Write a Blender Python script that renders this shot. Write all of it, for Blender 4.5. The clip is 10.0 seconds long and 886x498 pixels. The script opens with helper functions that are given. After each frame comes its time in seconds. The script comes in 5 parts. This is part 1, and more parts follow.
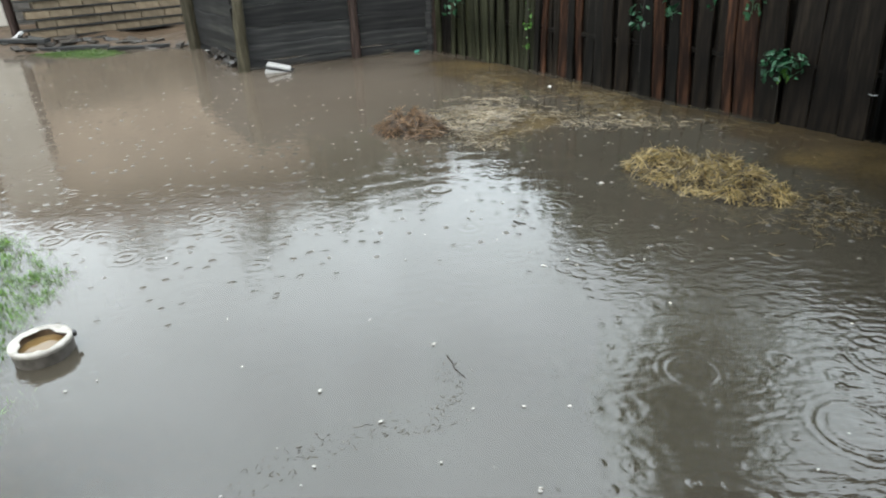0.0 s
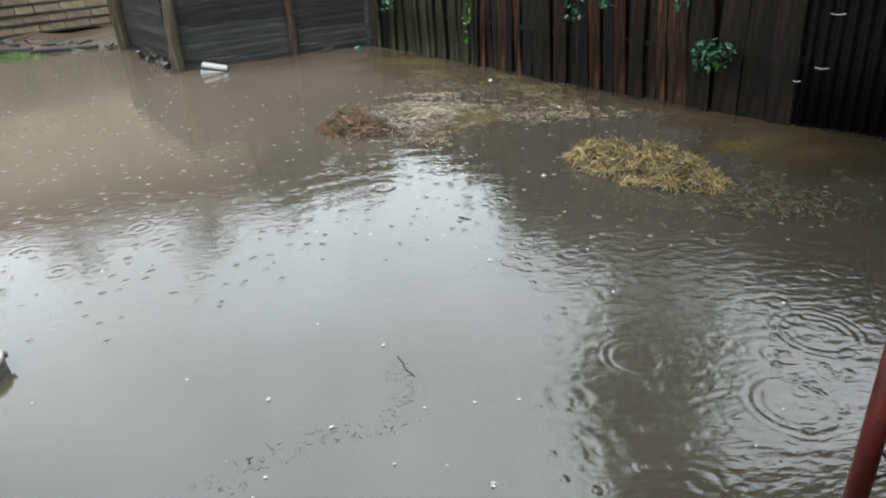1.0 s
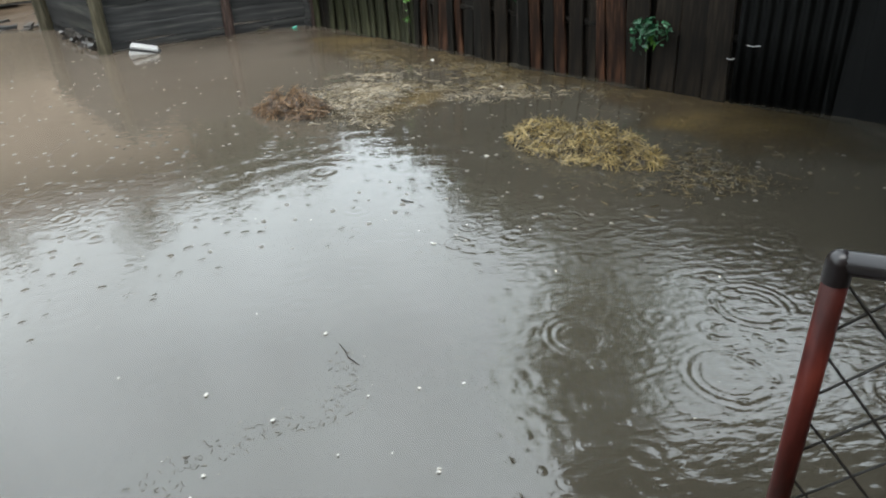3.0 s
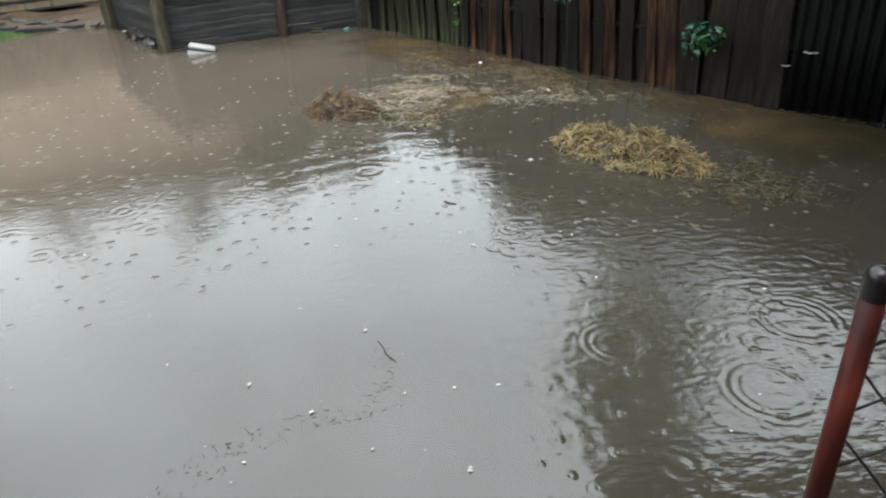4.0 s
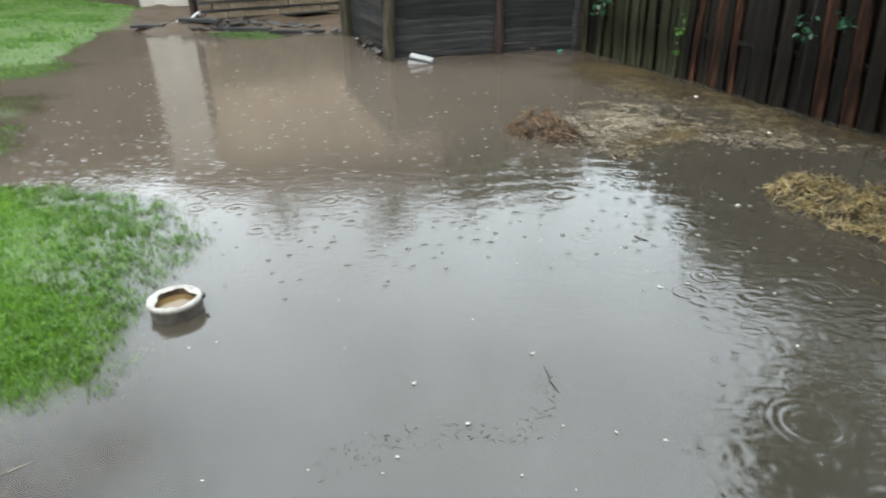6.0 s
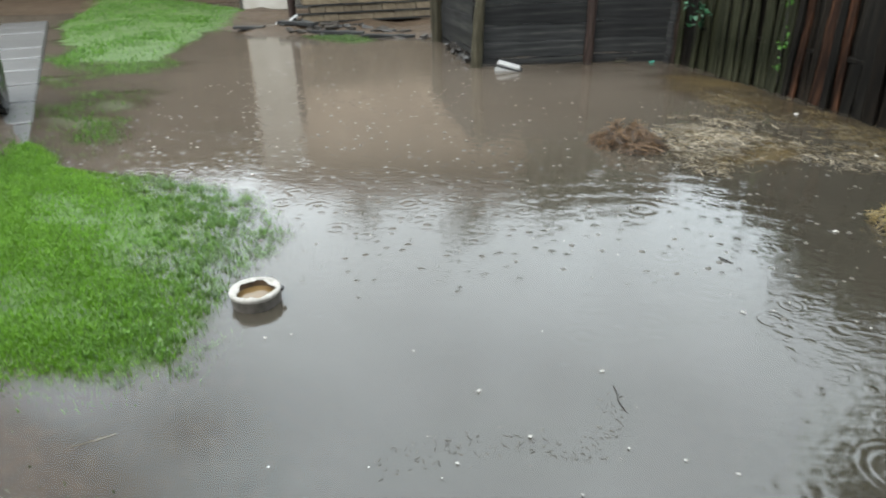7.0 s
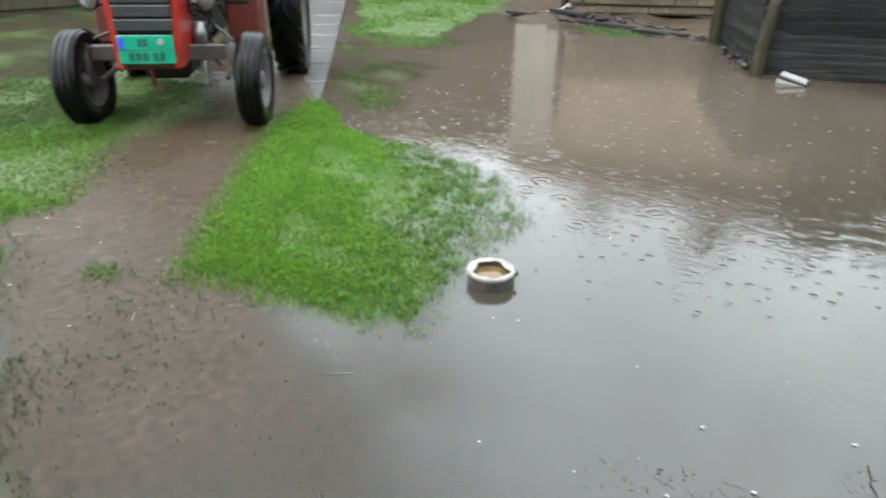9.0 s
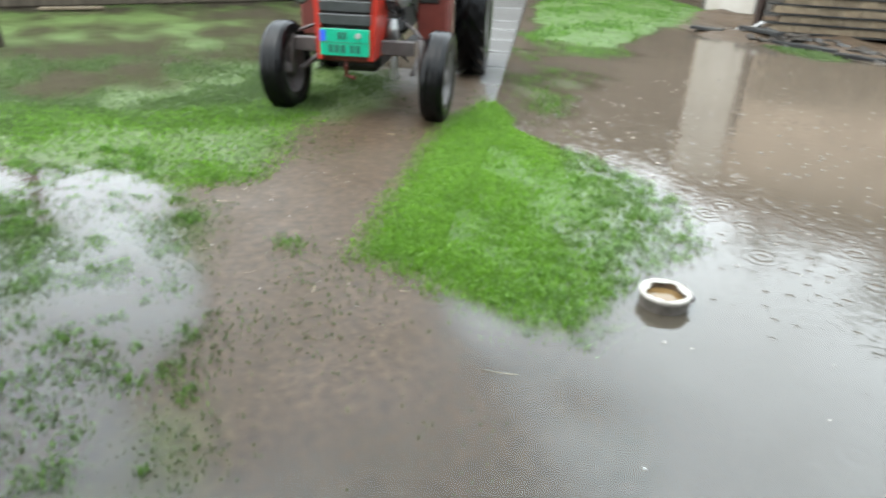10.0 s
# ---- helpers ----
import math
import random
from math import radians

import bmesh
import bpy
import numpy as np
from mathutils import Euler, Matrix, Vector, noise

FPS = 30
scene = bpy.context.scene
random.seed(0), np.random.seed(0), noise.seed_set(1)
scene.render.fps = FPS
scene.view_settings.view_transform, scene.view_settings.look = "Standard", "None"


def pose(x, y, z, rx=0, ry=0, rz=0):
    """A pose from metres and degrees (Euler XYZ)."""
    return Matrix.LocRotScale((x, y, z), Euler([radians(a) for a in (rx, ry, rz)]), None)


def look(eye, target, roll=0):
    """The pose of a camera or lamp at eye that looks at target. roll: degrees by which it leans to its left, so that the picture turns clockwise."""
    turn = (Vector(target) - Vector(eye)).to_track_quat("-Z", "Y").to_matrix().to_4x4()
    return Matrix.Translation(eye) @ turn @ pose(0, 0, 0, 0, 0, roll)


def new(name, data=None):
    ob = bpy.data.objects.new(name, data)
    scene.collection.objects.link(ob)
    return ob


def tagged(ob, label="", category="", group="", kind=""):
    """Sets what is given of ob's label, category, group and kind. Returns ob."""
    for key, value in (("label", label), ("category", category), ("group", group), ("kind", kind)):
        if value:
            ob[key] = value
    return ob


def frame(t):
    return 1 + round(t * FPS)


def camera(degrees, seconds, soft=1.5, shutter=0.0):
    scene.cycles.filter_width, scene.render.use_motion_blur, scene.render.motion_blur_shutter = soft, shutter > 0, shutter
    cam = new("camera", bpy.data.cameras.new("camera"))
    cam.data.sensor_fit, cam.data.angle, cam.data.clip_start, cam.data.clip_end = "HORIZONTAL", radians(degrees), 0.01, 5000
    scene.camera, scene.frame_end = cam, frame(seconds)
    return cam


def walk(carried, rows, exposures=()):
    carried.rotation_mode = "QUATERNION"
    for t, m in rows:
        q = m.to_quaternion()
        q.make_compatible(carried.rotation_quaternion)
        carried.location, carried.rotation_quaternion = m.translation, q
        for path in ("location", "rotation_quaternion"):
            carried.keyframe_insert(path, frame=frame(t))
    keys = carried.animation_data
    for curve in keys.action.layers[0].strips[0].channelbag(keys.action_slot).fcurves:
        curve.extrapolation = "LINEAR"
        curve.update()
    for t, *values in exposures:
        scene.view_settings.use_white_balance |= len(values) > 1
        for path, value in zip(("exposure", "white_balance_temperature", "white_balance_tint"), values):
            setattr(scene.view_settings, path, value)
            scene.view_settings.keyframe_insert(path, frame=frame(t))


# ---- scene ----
# camera: seconds, place in metres, heading, pitch and lean in degrees
cam = camera(68.69, 10.0, soft=2.0, shutter=0.6)
PATH = [
    (0, 0.053, 0.069, 1.390, 0.71, -26.68, -2.21),
    (0.5, 0.067, 0.079, 1.392, -1.81, -26.90, -2.10),
    (1, 0.076, 0.077, 1.405, -4.11, -27.38, -2.60),
    (1.5, 0.085, 0.070, 1.403, -3.57, -27.74, -2.83),
    (2, 0.099, 0.067, 1.406, -3.83, -28.19, -3.05),
    (2.5, 0.113, 0.091, 1.399, -8.34, -29.09, -1.86),
    (2.7, 0.110, 0.111, 1.396, -9.45, -29.26, -1.74),
    (3.8, 0.119, 0.088, 1.395, -5.71, -28.91, -2.29),
    (4, 0.121, 0.082, 1.411, -4.65, -28.95, -2.20),
    (4.5, 0.121, 0.086, 1.410, -0.68, -29.03, -2.49),
    (5, 0.113, 0.098, 1.405, 2.93, -28.37, -1.30),
    (5.5, 0.101, 0.124, 1.397, 8.26, -27.50, -1.25),
    (5.7, 0.100, 0.096, 1.403, 10.15, -26.99, -1.05),
    (6.8, 0.112, 0.098, 1.417, 19.20, -26.51, -1.38),
    (7, 0.111, 0.101, 1.415, 20.42, -26.17, -0.90),
    (7.5, 0.105, 0.107, 1.421, 24.74, -26.35, -0.78),
    (8, 0.089, 0.095, 1.426, 29.64, -26.22, 0.06),
    (8.5, 0.070, 0.089, 1.432, 36.31, -26.48, 0.30),
    (9, 0.035, 0.057, 1.441, 41.78, -27.11, 0.91),
    (9.5, 0.003, 0.018, 1.451, 48.26, -26.68, 1.41),
    (10, -0.061, -0.049, 1.417, 55.43, -26.79, 2.07),
]


def eye_pose(x, y, z, yaw, pitch, roll):
    return pose(x, y, z, 0, 0, yaw) @ pose(0, 0, 0, 90 + pitch, 0, 0) @ pose(0, 0, 0, 0, 0, roll)


EXPOSURES = [(0.0, 2.17), (4.5, 2.17), (7.0, 2.04), (8.5, 2.08), (9.2, 2.22), (10.0, 2.53)]
walk(cam, [(t, eye_pose(*r)) for t, *r in PATH], EXPOSURES)

# ---- light: a wet, overcast day ----
world = bpy.data.worlds.new("overcast")
scene.world = world
world.use_nodes = True
wn, wl = world.node_tree.nodes, world.node_tree.links
sky = wn.new("ShaderNodeTexSky")
sky.sky_type, sky.sun_disc = "NISHITA", False
sky.sun_elevation, sky.sun_rotation = radians(50), radians(200)
sky.air_density, sky.dust_density = 1.5, 4.0
sky_strength = wn.new("ShaderNodeMix")
sky_strength.data_type = "RGBA"
sky_scale = wn.new("ShaderNodeVectorMath")
sky_scale.operation = "SCALE"
sky_scale.inputs[3].default_value = 0.10
wl.new(sky.outputs[0], sky_scale.inputs[0])
sky_strength.inputs[0].default_value = 0.85
wl.new(sky_scale.outputs[0], sky_strength.inputs[6])
sky_strength.inputs[7].default_value = (0.895, 1.0, 1.05, 1)
# an overcast sky is dimmer towards the horizon
sky_dir = wn.new("ShaderNodeTexCoord")
sky_up = wn.new("ShaderNodeSeparateXYZ")
wl.new(sky_dir.outputs["Generated"], sky_up.inputs[0])
sky_fall = wn.new("ShaderNodeMapRange")
sky_fall.inputs[1].default_value, sky_fall.inputs[2].default_value = 0.0, 0.8
sky_fall.inputs[3].default_value, sky_fall.inputs[4].default_value = 0.72, 1.12
wl.new(sky_up.outputs[2], sky_fall.inputs[0])
sky_grade = wn.new("ShaderNodeVectorMath")
sky_grade.operation = "SCALE"
wl.new(sky_strength.outputs[2], sky_grade.inputs[0])
# soft rain clouds
clouds = wn.new("ShaderNodeTexNoise")
clouds.inputs["Scale"].default_value, clouds.inputs["Detail"].default_value = 3.2, 5
wl.new(sky_dir.outputs["Generated"], clouds.inputs["Vector"])
cloud_range = wn.new("ShaderNodeMapRange")
cloud_range.inputs[1].default_value, cloud_range.inputs[2].default_value = 0.32, 0.68
cloud_range.inputs[3].default_value, cloud_range.inputs[4].default_value = 0.80, 1.14
wl.new(clouds.outputs["Fac"], cloud_range.inputs[0])
cloudy = wn.new("ShaderNodeMath")
cloudy.operation = "MULTIPLY"
wl.new(sky_fall.outputs[0], cloudy.inputs[0])
wl.new(cloud_range.outputs[0], cloudy.inputs[1])
wl.new(cloudy.outputs[0], sky_grade.inputs[3])
wl.new(sky_grade.outputs[0], wn["Background"].inputs[0])
wn["Background"].inputs[1].default_value = 1.0
sun = new("sun", bpy.data.lights.new("sun", "SUN"))
sun.data.energy, sun.data.angle, sun.data.color = 0.6, radians(40), (1, 0.98, 0.95)
sun.matrix_world = look((0, 0, 30), (6, 12, 0))

# ---- materials ----


def material(name, rough=0.6, metal=0.0, ior=1.45):
    m = bpy.data.materials.new(name)
    m.use_nodes = True
    b = m.node_tree.nodes["Principled BSDF"]
    b.inputs["Roughness"].default_value = rough
    b.inputs["Metallic"].default_value = metal
    b.inputs["IOR"].default_value = ior
    return m, m.node_tree.nodes, m.node_tree.links, b


def noise_tex(n, l, scale, detail=4, stretch=None, coord="Object"):
    tc = n.new("ShaderNodeTexCoord")
    t = n.new("ShaderNodeTexNoise")
    t.inputs["Scale"].default_value, t.inputs["Detail"].default_value = scale, detail
    if stretch:
        mp = n.new("ShaderNodeMapping")
        mp.inputs["Scale"].default_value = stretch
        l.new(tc.outputs[coord], mp.inputs[0])
        l.new(mp.outputs[0], t.inputs["Vector"])
    else:
        l.new(tc.outputs[coord], t.inputs["Vector"])
    return t.outputs["Fac"]


def ramp(n, l, fac, stops):
    r = n.new("ShaderNodeValToRGB")
    while len(r.color_ramp.elements) < len(stops):
        r.color_ramp.elements.new(0.5)
    for e, (p, c) in zip(r.color_ramp.elements, stops):
        e.position, e.color = p, (*c, 1)
    l.new(fac, r.inputs[0])
    return r.outputs[0]


def mix_rgb(n, l, fac, a, b, mode="MIX"):
    m = n.new("ShaderNodeMix")
    m.data_type, m.blend_type = "RGBA", mode
    for sock, v in ((m.inputs[0], fac), (m.inputs[6], a), (m.inputs[7], b)):
        if isinstance(v, (int, float)):
            sock.default_value = v
        elif isinstance(v, tuple):
            sock.default_value = (*v, 1)
        else:
            l.new(v, sock)
    return m.outputs[2]


def math_node(n, l, op, a, b=0.0, clamp=False):
    m = n.new("ShaderNodeMath")
    m.operation, m.use_clamp = op, clamp
    for sock, v in ((m.inputs[0], a), (m.inputs[1], b)):
        if isinstance(v, (int, float)):
            sock.default_value = v
        else:
            l.new(v, sock)
    return m.outputs[0]


def bump(n, l, b, height, strength=0.4, distance=0.01):
    bp = n.new("ShaderNodeBump")
    bp.inputs["Strength"].default_value, bp.inputs["Distance"].default_value = strength, distance
    l.new(height, bp.inputs["Height"])
    l.new(bp.outputs[0], b.inputs["Normal"])
    return bp


def simple(name, stops, scale=8.0, rough=0.6, metal=0.0, stretch=None, bump_by=0.3, bump_m=0.004, vary=0.0, spec=0.5):
    """A surface with two scales of variation: its colour runs through stops, with a coarser stain over it."""
    m, n, l, b = material(name, rough, metal)
    b.inputs["Specular IOR Level"].default_value = spec
    f = noise_tex(n, l, scale, 6, stretch)
    g = noise_tex(n, l, scale * 0.17, 3)
    col = ramp(n, l, f, stops)
    col = mix_rgb(n, l, math_node(n, l, "MULTIPLY", g, 0.7), col, tuple(c * 0.55 for c in stops[0][1]))
    if vary:
        oi = n.new("ShaderNodeObjectInfo")
        k = math_node(n, l, "ADD", math_node(n, l, "MULTIPLY", oi.outputs["Random"], vary), 1 - vary / 2)
        vm = n.new("ShaderNodeVectorMath")
        vm.operation = "SCALE"
        l.new(col, vm.inputs[0])
        l.new(k, vm.inputs[3])
        col = vm.outputs[0]
    l.new(col, b.inputs["Base Color"])
    if bump_by:
        bump(n, l, b, f, bump_by, bump_m)
    return m


STREAK_X, STREAK_Z = (0.25, 4, 4), (5, 5, 0.3)
dark_plank = simple("dark_plank", [(0.3, (0.012, 0.012, 0.012)), (0.55, (0.031, 0.031, 0.031)), (0.8, (0.085, 0.088, 0.070))], 6, 0.55, stretch=(0.3, 5, 5), vary=0.7, spec=0.15)
fence_wood = {}
for key, a, b_, c in (("mossy", (0.0060, 0.0064, 0.0034), (0.0205, 0.0215, 0.0115), (0.054, 0.055, 0.032)),
                      ("dark", (0.0022, 0.0020, 0.0016), (0.0066, 0.0057, 0.0046), (0.0180, 0.0150, 0.0115)),
                      ("rusty", (0.0040, 0.0021, 0.0014), (0.020, 0.0094, 0.0054), (0.095, 0.043, 0.0235)),
                      ("grey", (0.0026, 0.0020, 0.0014), (0.0085, 0.0064, 0.0045), (0.0260, 0.0190, 0.0130))):
    fence_wood[key] = simple("fence_wood_" + key, [(0.3, a), (0.5, b_), (0.75, c)], 11, 0.5, stretch=(4, 4, 0.35), bump_by=0.5, vary=0.5, spec=0.12)
post_wood = simple("post_wood", [(0.3, (0.0187, 0.0170, 0.0102)), (0.55, (0.0544, 0.0476, 0.0306)), (0.8, (0.1275, 0.1139, 0.0782))], 10, 0.6, stretch=(4, 4, 0.4), vary=0.3, spec=0.15)
red_post_wood = simple("red_post_wood", [(0.3, (0.0135, 0.0090, 0.0075)), (0.55, (0.0390, 0.0255, 0.0210)), (0.8, (0.1050, 0.0750, 0.0630))], 10, 0.6, stretch=(4, 4, 0.4), spec=0.15)
tar_sheet = simple("tar_sheet", [(0.3, (0.0015, 0.0018, 0.0018)), (0.6, (0.0035, 0.0038, 0.0038)), (0.85, (0.009, 0.0095, 0.009))], 6, 0.6, stretch=(3, 3, 0.4), spec=0.15)
tan_block = simple("tan_block", [(0.25, (0.1134, 0.0798, 0.0462)), (0.55, (0.2016, 0.1554, 0.1008)), (0.85, (0.2520, 0.2100, 0.1512))], 12, 0.7, vary=0.35)
concrete = simple("concrete", [(0.25, (0.064, 0.062, 0.060)), (0.55, (0.122, 0.120, 0.116)), (0.85, (0.170, 0.168, 0.163))], 14, 0.3, vary=0.2)
wet_stone = simple("wet_stone", [(0.25, (0.0225, 0.0203, 0.0180)), (0.55, (0.0540, 0.0473, 0.0405)), (0.85, (0.0990, 0.0900, 0.0765))], 9, 0.35, vary=0.5)
bowl_concrete = simple("bowl_concrete", [(0.25, (0.060, 0.052, 0.043)), (0.5, (0.125, 0.112, 0.096)), (0.85, (0.22, 0.20, 0.18))], 30, 0.7)
bowl_rim = simple("bowl_rim", [(0.2, (0.17, 0.155, 0.132)), (0.5, (0.34, 0.32, 0.285)), (0.85, (0.44, 0.425, 0.39))], 40, 0.6)
bowl_mud = simple("bowl_mud", [(0.3, (0.050, 0.030, 0.014)), (0.7, (0.115, 0.070, 0.034))], 30, 0.6)
bowl_water = simple("bowl_water", [(0.3, (0.110, 0.068, 0.026)), (0.7, (0.190, 0.125, 0.058))], 6, 0.04, bump_by=0.15)
white_plastic = simple("white_plastic", [(0.2, (0.2524, 0.2479, 0.2387)), (0.5, (0.3442, 0.3442, 0.3351)), (0.9, (0.3763, 0.3763, 0.3672))], 20, 0.4)
black_plastic = simple("black_plastic", [(0.3, (0.012, 0.012, 0.012)), (0.8, (0.03, 0.03, 0.03))], 20, 0.4)
teal_plastic = simple("teal_plastic", [(0.3, (0.0120, 0.1800, 0.1200)), (0.8, (0.0480, 0.3000, 0.2280))], 20, 0.4)
mound_dirt = simple("mound_dirt", [(0.3, (0.0075, 0.0049, 0.0026)), (0.6, (0.0225, 0.0158, 0.0083)), (0.85, (0.0413, 0.0300, 0.0169))], 25, 0.8, bump_by=0.8, bump_m=0.01)
tractor_red = simple("tractor_red", [(0.2, (0.2604, 0.0136, 0.0074)), (0.5, (0.3410, 0.0217, 0.0112)), (0.85, (0.3720, 0.0341, 0.0186))], 7, 0.3, bump_by=0.05)
faded_red = simple("faded_red", [(0.2, (0.0800, 0.0120, 0.0080)), (0.6, (0.1280, 0.0220, 0.0140)), (0.85, (0.1440, 0.0400, 0.0280))], 9, 0.5, bump_by=0.1)
grille_grey = simple("grille_grey", [(0.2, (0.0420, 0.0450, 0.0468)), (0.6, (0.0780, 0.0810, 0.0840)), (0.9, (0.1080, 0.1110, 0.1140))], 12, 0.5, bump_by=0.1)
axle_grey = simple("axle_grey", [(0.2, (0.0500, 0.0425, 0.0400)), (0.6, (0.1000, 0.0850, 0.0825)), (0.9, (0.1400, 0.1200, 0.1150))], 14, 0.55)
engine_metal = simple("engine_metal", [(0.2, (0.0050, 0.0050, 0.0050)), (0.6, (0.0200, 0.0190, 0.0180)), (0.9, (0.0600, 0.0550, 0.0500))], 16, 0.5, 0.3)
bright_metal = simple("bright_metal", [(0.2, (0.3, 0.3, 0.29)), (0.6, (0.5, 0.5, 0.49)), (0.9, (0.65, 0.65, 0.64))], 20, 0.35, 0.8)
rubber = simple("rubber", [(0.2, (0.0024, 0.0024, 0.0027)), (0.6, (0.0051, 0.0051, 0.0054)), (0.9, (0.0105, 0.0102, 0.0099))], 12, 0.24, bump_by=0.1, spec=0.2)
rim_paint = simple("rim_paint", [(0.2, (0.0600, 0.0525, 0.0500)), (0.6, (0.1300, 0.1200, 0.1175)), (0.9, (0.1900, 0.1800, 0.1750))], 10, 0.5)
plate_green = simple("plate_green", [(0.2, (0.0000, 0.2592, 0.1440)), (0.6, (0.0036, 0.3600, 0.2088)), (0.9, (0.0144, 0.3960, 0.2376))], 6, 0.35, bump_by=0)
plate_dark = simple("plate_dark", [(0.3, (0.01, 0.09, 0.06)), (0.7, (0.015, 0.12, 0.08))], 6, 0.4, bump_by=0)
plate_blue = simple("plate_blue", [(0.3, (0.02, 0.09, 0.55)), (0.7, (0.04, 0.13, 0.62))], 6, 0.4, bump_by=0)
gate_red = simple("gate_red", [(0.28, (0.014, 0.0042, 0.0034)), (0.52, (0.064, 0.0115, 0.0082)), (0.8, (0.125, 0.026, 0.017))], 18, 0.4, stretch=(1, 1, 0.4), bump_by=0.3, bump_m=0.001, spec=0.15)
gate_dark = simple("gate_dark", [(0.25, (0.0043, 0.0029, 0.0034)), (0.6, (0.0108, 0.0077, 0.0086)), (0.85, (0.0216, 0.0168, 0.0180))], 18, 0.3, bump_by=0.2, bump_m=0.001)
wire_metal = simple("wire_metal", [(0.25, (0.0070, 0.0060, 0.0049)), (0.6, (0.0175, 0.0158, 0.0140)), (0.85, (0.0315, 0.0280, 0.0245))], 60, 0.5, 0.4, bump_by=0)
bark = simple("bark", [(0.25, (0.0100, 0.0080, 0.0060)), (0.6, (0.0300, 0.0250, 0.0200)), (0.85, (0.0550, 0.0475, 0.0375))], 12, 0.85, stretch=(4, 4, 0.6), bump_by=0.8, bump_m=0.02)
plaster = simple("plaster", [(0.2, (0.18, 0.135, 0.097)), (0.55, (0.32, 0.243, 0.178)), (0.85, (0.44, 0.34, 0.26))], 3, 0.85)
shed_wall = simple("shed_wall", [(0.2, (0.0368, 0.0299, 0.0230)), (0.55, (0.0805, 0.0644, 0.0483)), (0.85, (0.1380, 0.1150, 0.0874))], 3, 0.85, stretch=(4, 4, 0.5), spec=0.1)
white_plaster = simple("white_plaster", [(0.2, (0.24, 0.22, 0.19)), (0.55, (0.35, 0.325, 0.285)), (0.85, (0.42, 0.40, 0.36))], 3, 0.8)
roof_tile = simple("roof_tile", [(0.2, (0.0240, 0.0100, 0.0072)), (0.55, (0.0520, 0.0220, 0.0140)), (0.85, (0.0800, 0.0360, 0.0240))], 4, 0.6)


def leaf_material(name, dark, light, rough=0.45, through_leaf=0.25):
    m, n, l, b = material(name, rough)
    g = n.new("ShaderNodeNewGeometry")
    col = ramp(n, l, g.outputs["Random Per Island"], [(0.1, dark), (0.9, light)])
    patch = math_node(n, l, "MULTIPLY", noise_tex(n, l, 1.7, 3), noise_tex(n, l, 11.0, 3))
    col = mix_rgb(n, l, math_node(n, l, "MULTIPLY", patch, 1.5, True), col, dark)
    l.new(col, b.inputs["Base Color"])
    b.inputs["Transmission Weight"].default_value = 0.0
    if through_leaf:
        t = n.new("ShaderNodeBsdfTranslucent")
        l.new(col, t.inputs[0])
        mx = n.new("ShaderNodeMixShader")
        mx.inputs[0].default_value = through_leaf
        l.new(b.outputs[0], mx.inputs[1])
        l.new(t.outputs[0], mx.inputs[2])
        l.new(mx.outputs[0], n["Material Output"].inputs[0])
    return m


grass_leaf = leaf_material("grass_leaf", (0.058, 0.135, 0.008), (0.205, 0.430, 0.032))
fringe_leaf = leaf_material("fringe_leaf", (0.034, 0.085, 0.010), (0.145, 0.310, 0.034))
dull_grass = leaf_material("dull_grass", (0.034, 0.066, 0.014), (0.10, 0.165, 0.042))
vine_leaf = leaf_material("vine_leaf", (0.0080, 0.0420, 0.0190), (0.0300, 0.1250, 0.0520))
lime_leaf = leaf_material("lime_leaf", (0.0300, 0.1000, 0.0060), (0.0600, 0.1700, 0.0150))
tree_leaf = leaf_material("tree_leaf", (0.0090, 0.0225, 0.0060), (0.0250, 0.0500, 0.0150))
straw_gold = leaf_material("straw_gold", (0.014, 0.009, 0.003), (0.44, 0.325, 0.125), 0.5, 0)
straw_brown = leaf_material("straw_brown", (0.012, 0.006, 0.003), (0.25, 0.150, 0.075), 0.5, 0)
straw_soaked = leaf_material("straw_soaked", (0.020, 0.014, 0.005), (0.17, 0.120, 0.045), 0.4, 0)
straw_pale = leaf_material("straw_pale", (0.030, 0.022, 0.013), (0.38, 0.315, 0.215), 0.5, 0)
chip_white = leaf_material("chip_white", (0.2700, 0.2520, 0.2160), (0.4800, 0.4680, 0.4440), 0.5, 0)
litter_brown = leaf_material("litter_brown", (0.0216, 0.0158, 0.0101), (0.0864, 0.0684, 0.0432), 0.6, 0)

# the wet ground: mud, with a greener, rooted skin where grass grows
ground_mat, n, l, b = material("wet_ground", 0.4)
b.inputs["Specular IOR Level"].default_value = 0.25
gr = n.new("ShaderNodeAttribute")
gr.attribute_name = "green"
f1, f2 = noise_tex(n, l, 22, 6), noise_tex(n, l, 2.3, 4)
mud = ramp(n, l, f1, [(0.25, (0.018, 0.012, 0.0078)), (0.55, (0.054, 0.0345, 0.0215)), (0.85, (0.105, 0.071, 0.046))])
mud = mix_rgb(n, l, math_node(n, l, "MULTIPLY", f2, 0.8), mud, (0.040, 0.030, 0.0185))
turf = ramp(n, l, f1, [(0.3, (0.028, 0.055, 0.011)), (0.7, (0.066, 0.118, 0.026))])
chaff = n.new("ShaderNodeAttribute")
chaff.attribute_name = "chaff"
sodden = ramp(n, l, noise_tex(n, l, 46, 6, (1, 2.4, 1)), [(0.32, (0.024, 0.016, 0.005)), (0.52, (0.080, 0.054, 0.017)), (0.72, (0.19, 0.130, 0.046))])
soil = mix_rgb(n, l, gr.outputs["Fac"], mud, turf)
l.new(mix_rgb(n, l, chaff.outputs["Fac"], soil, sodden), b.inputs["Base Color"])
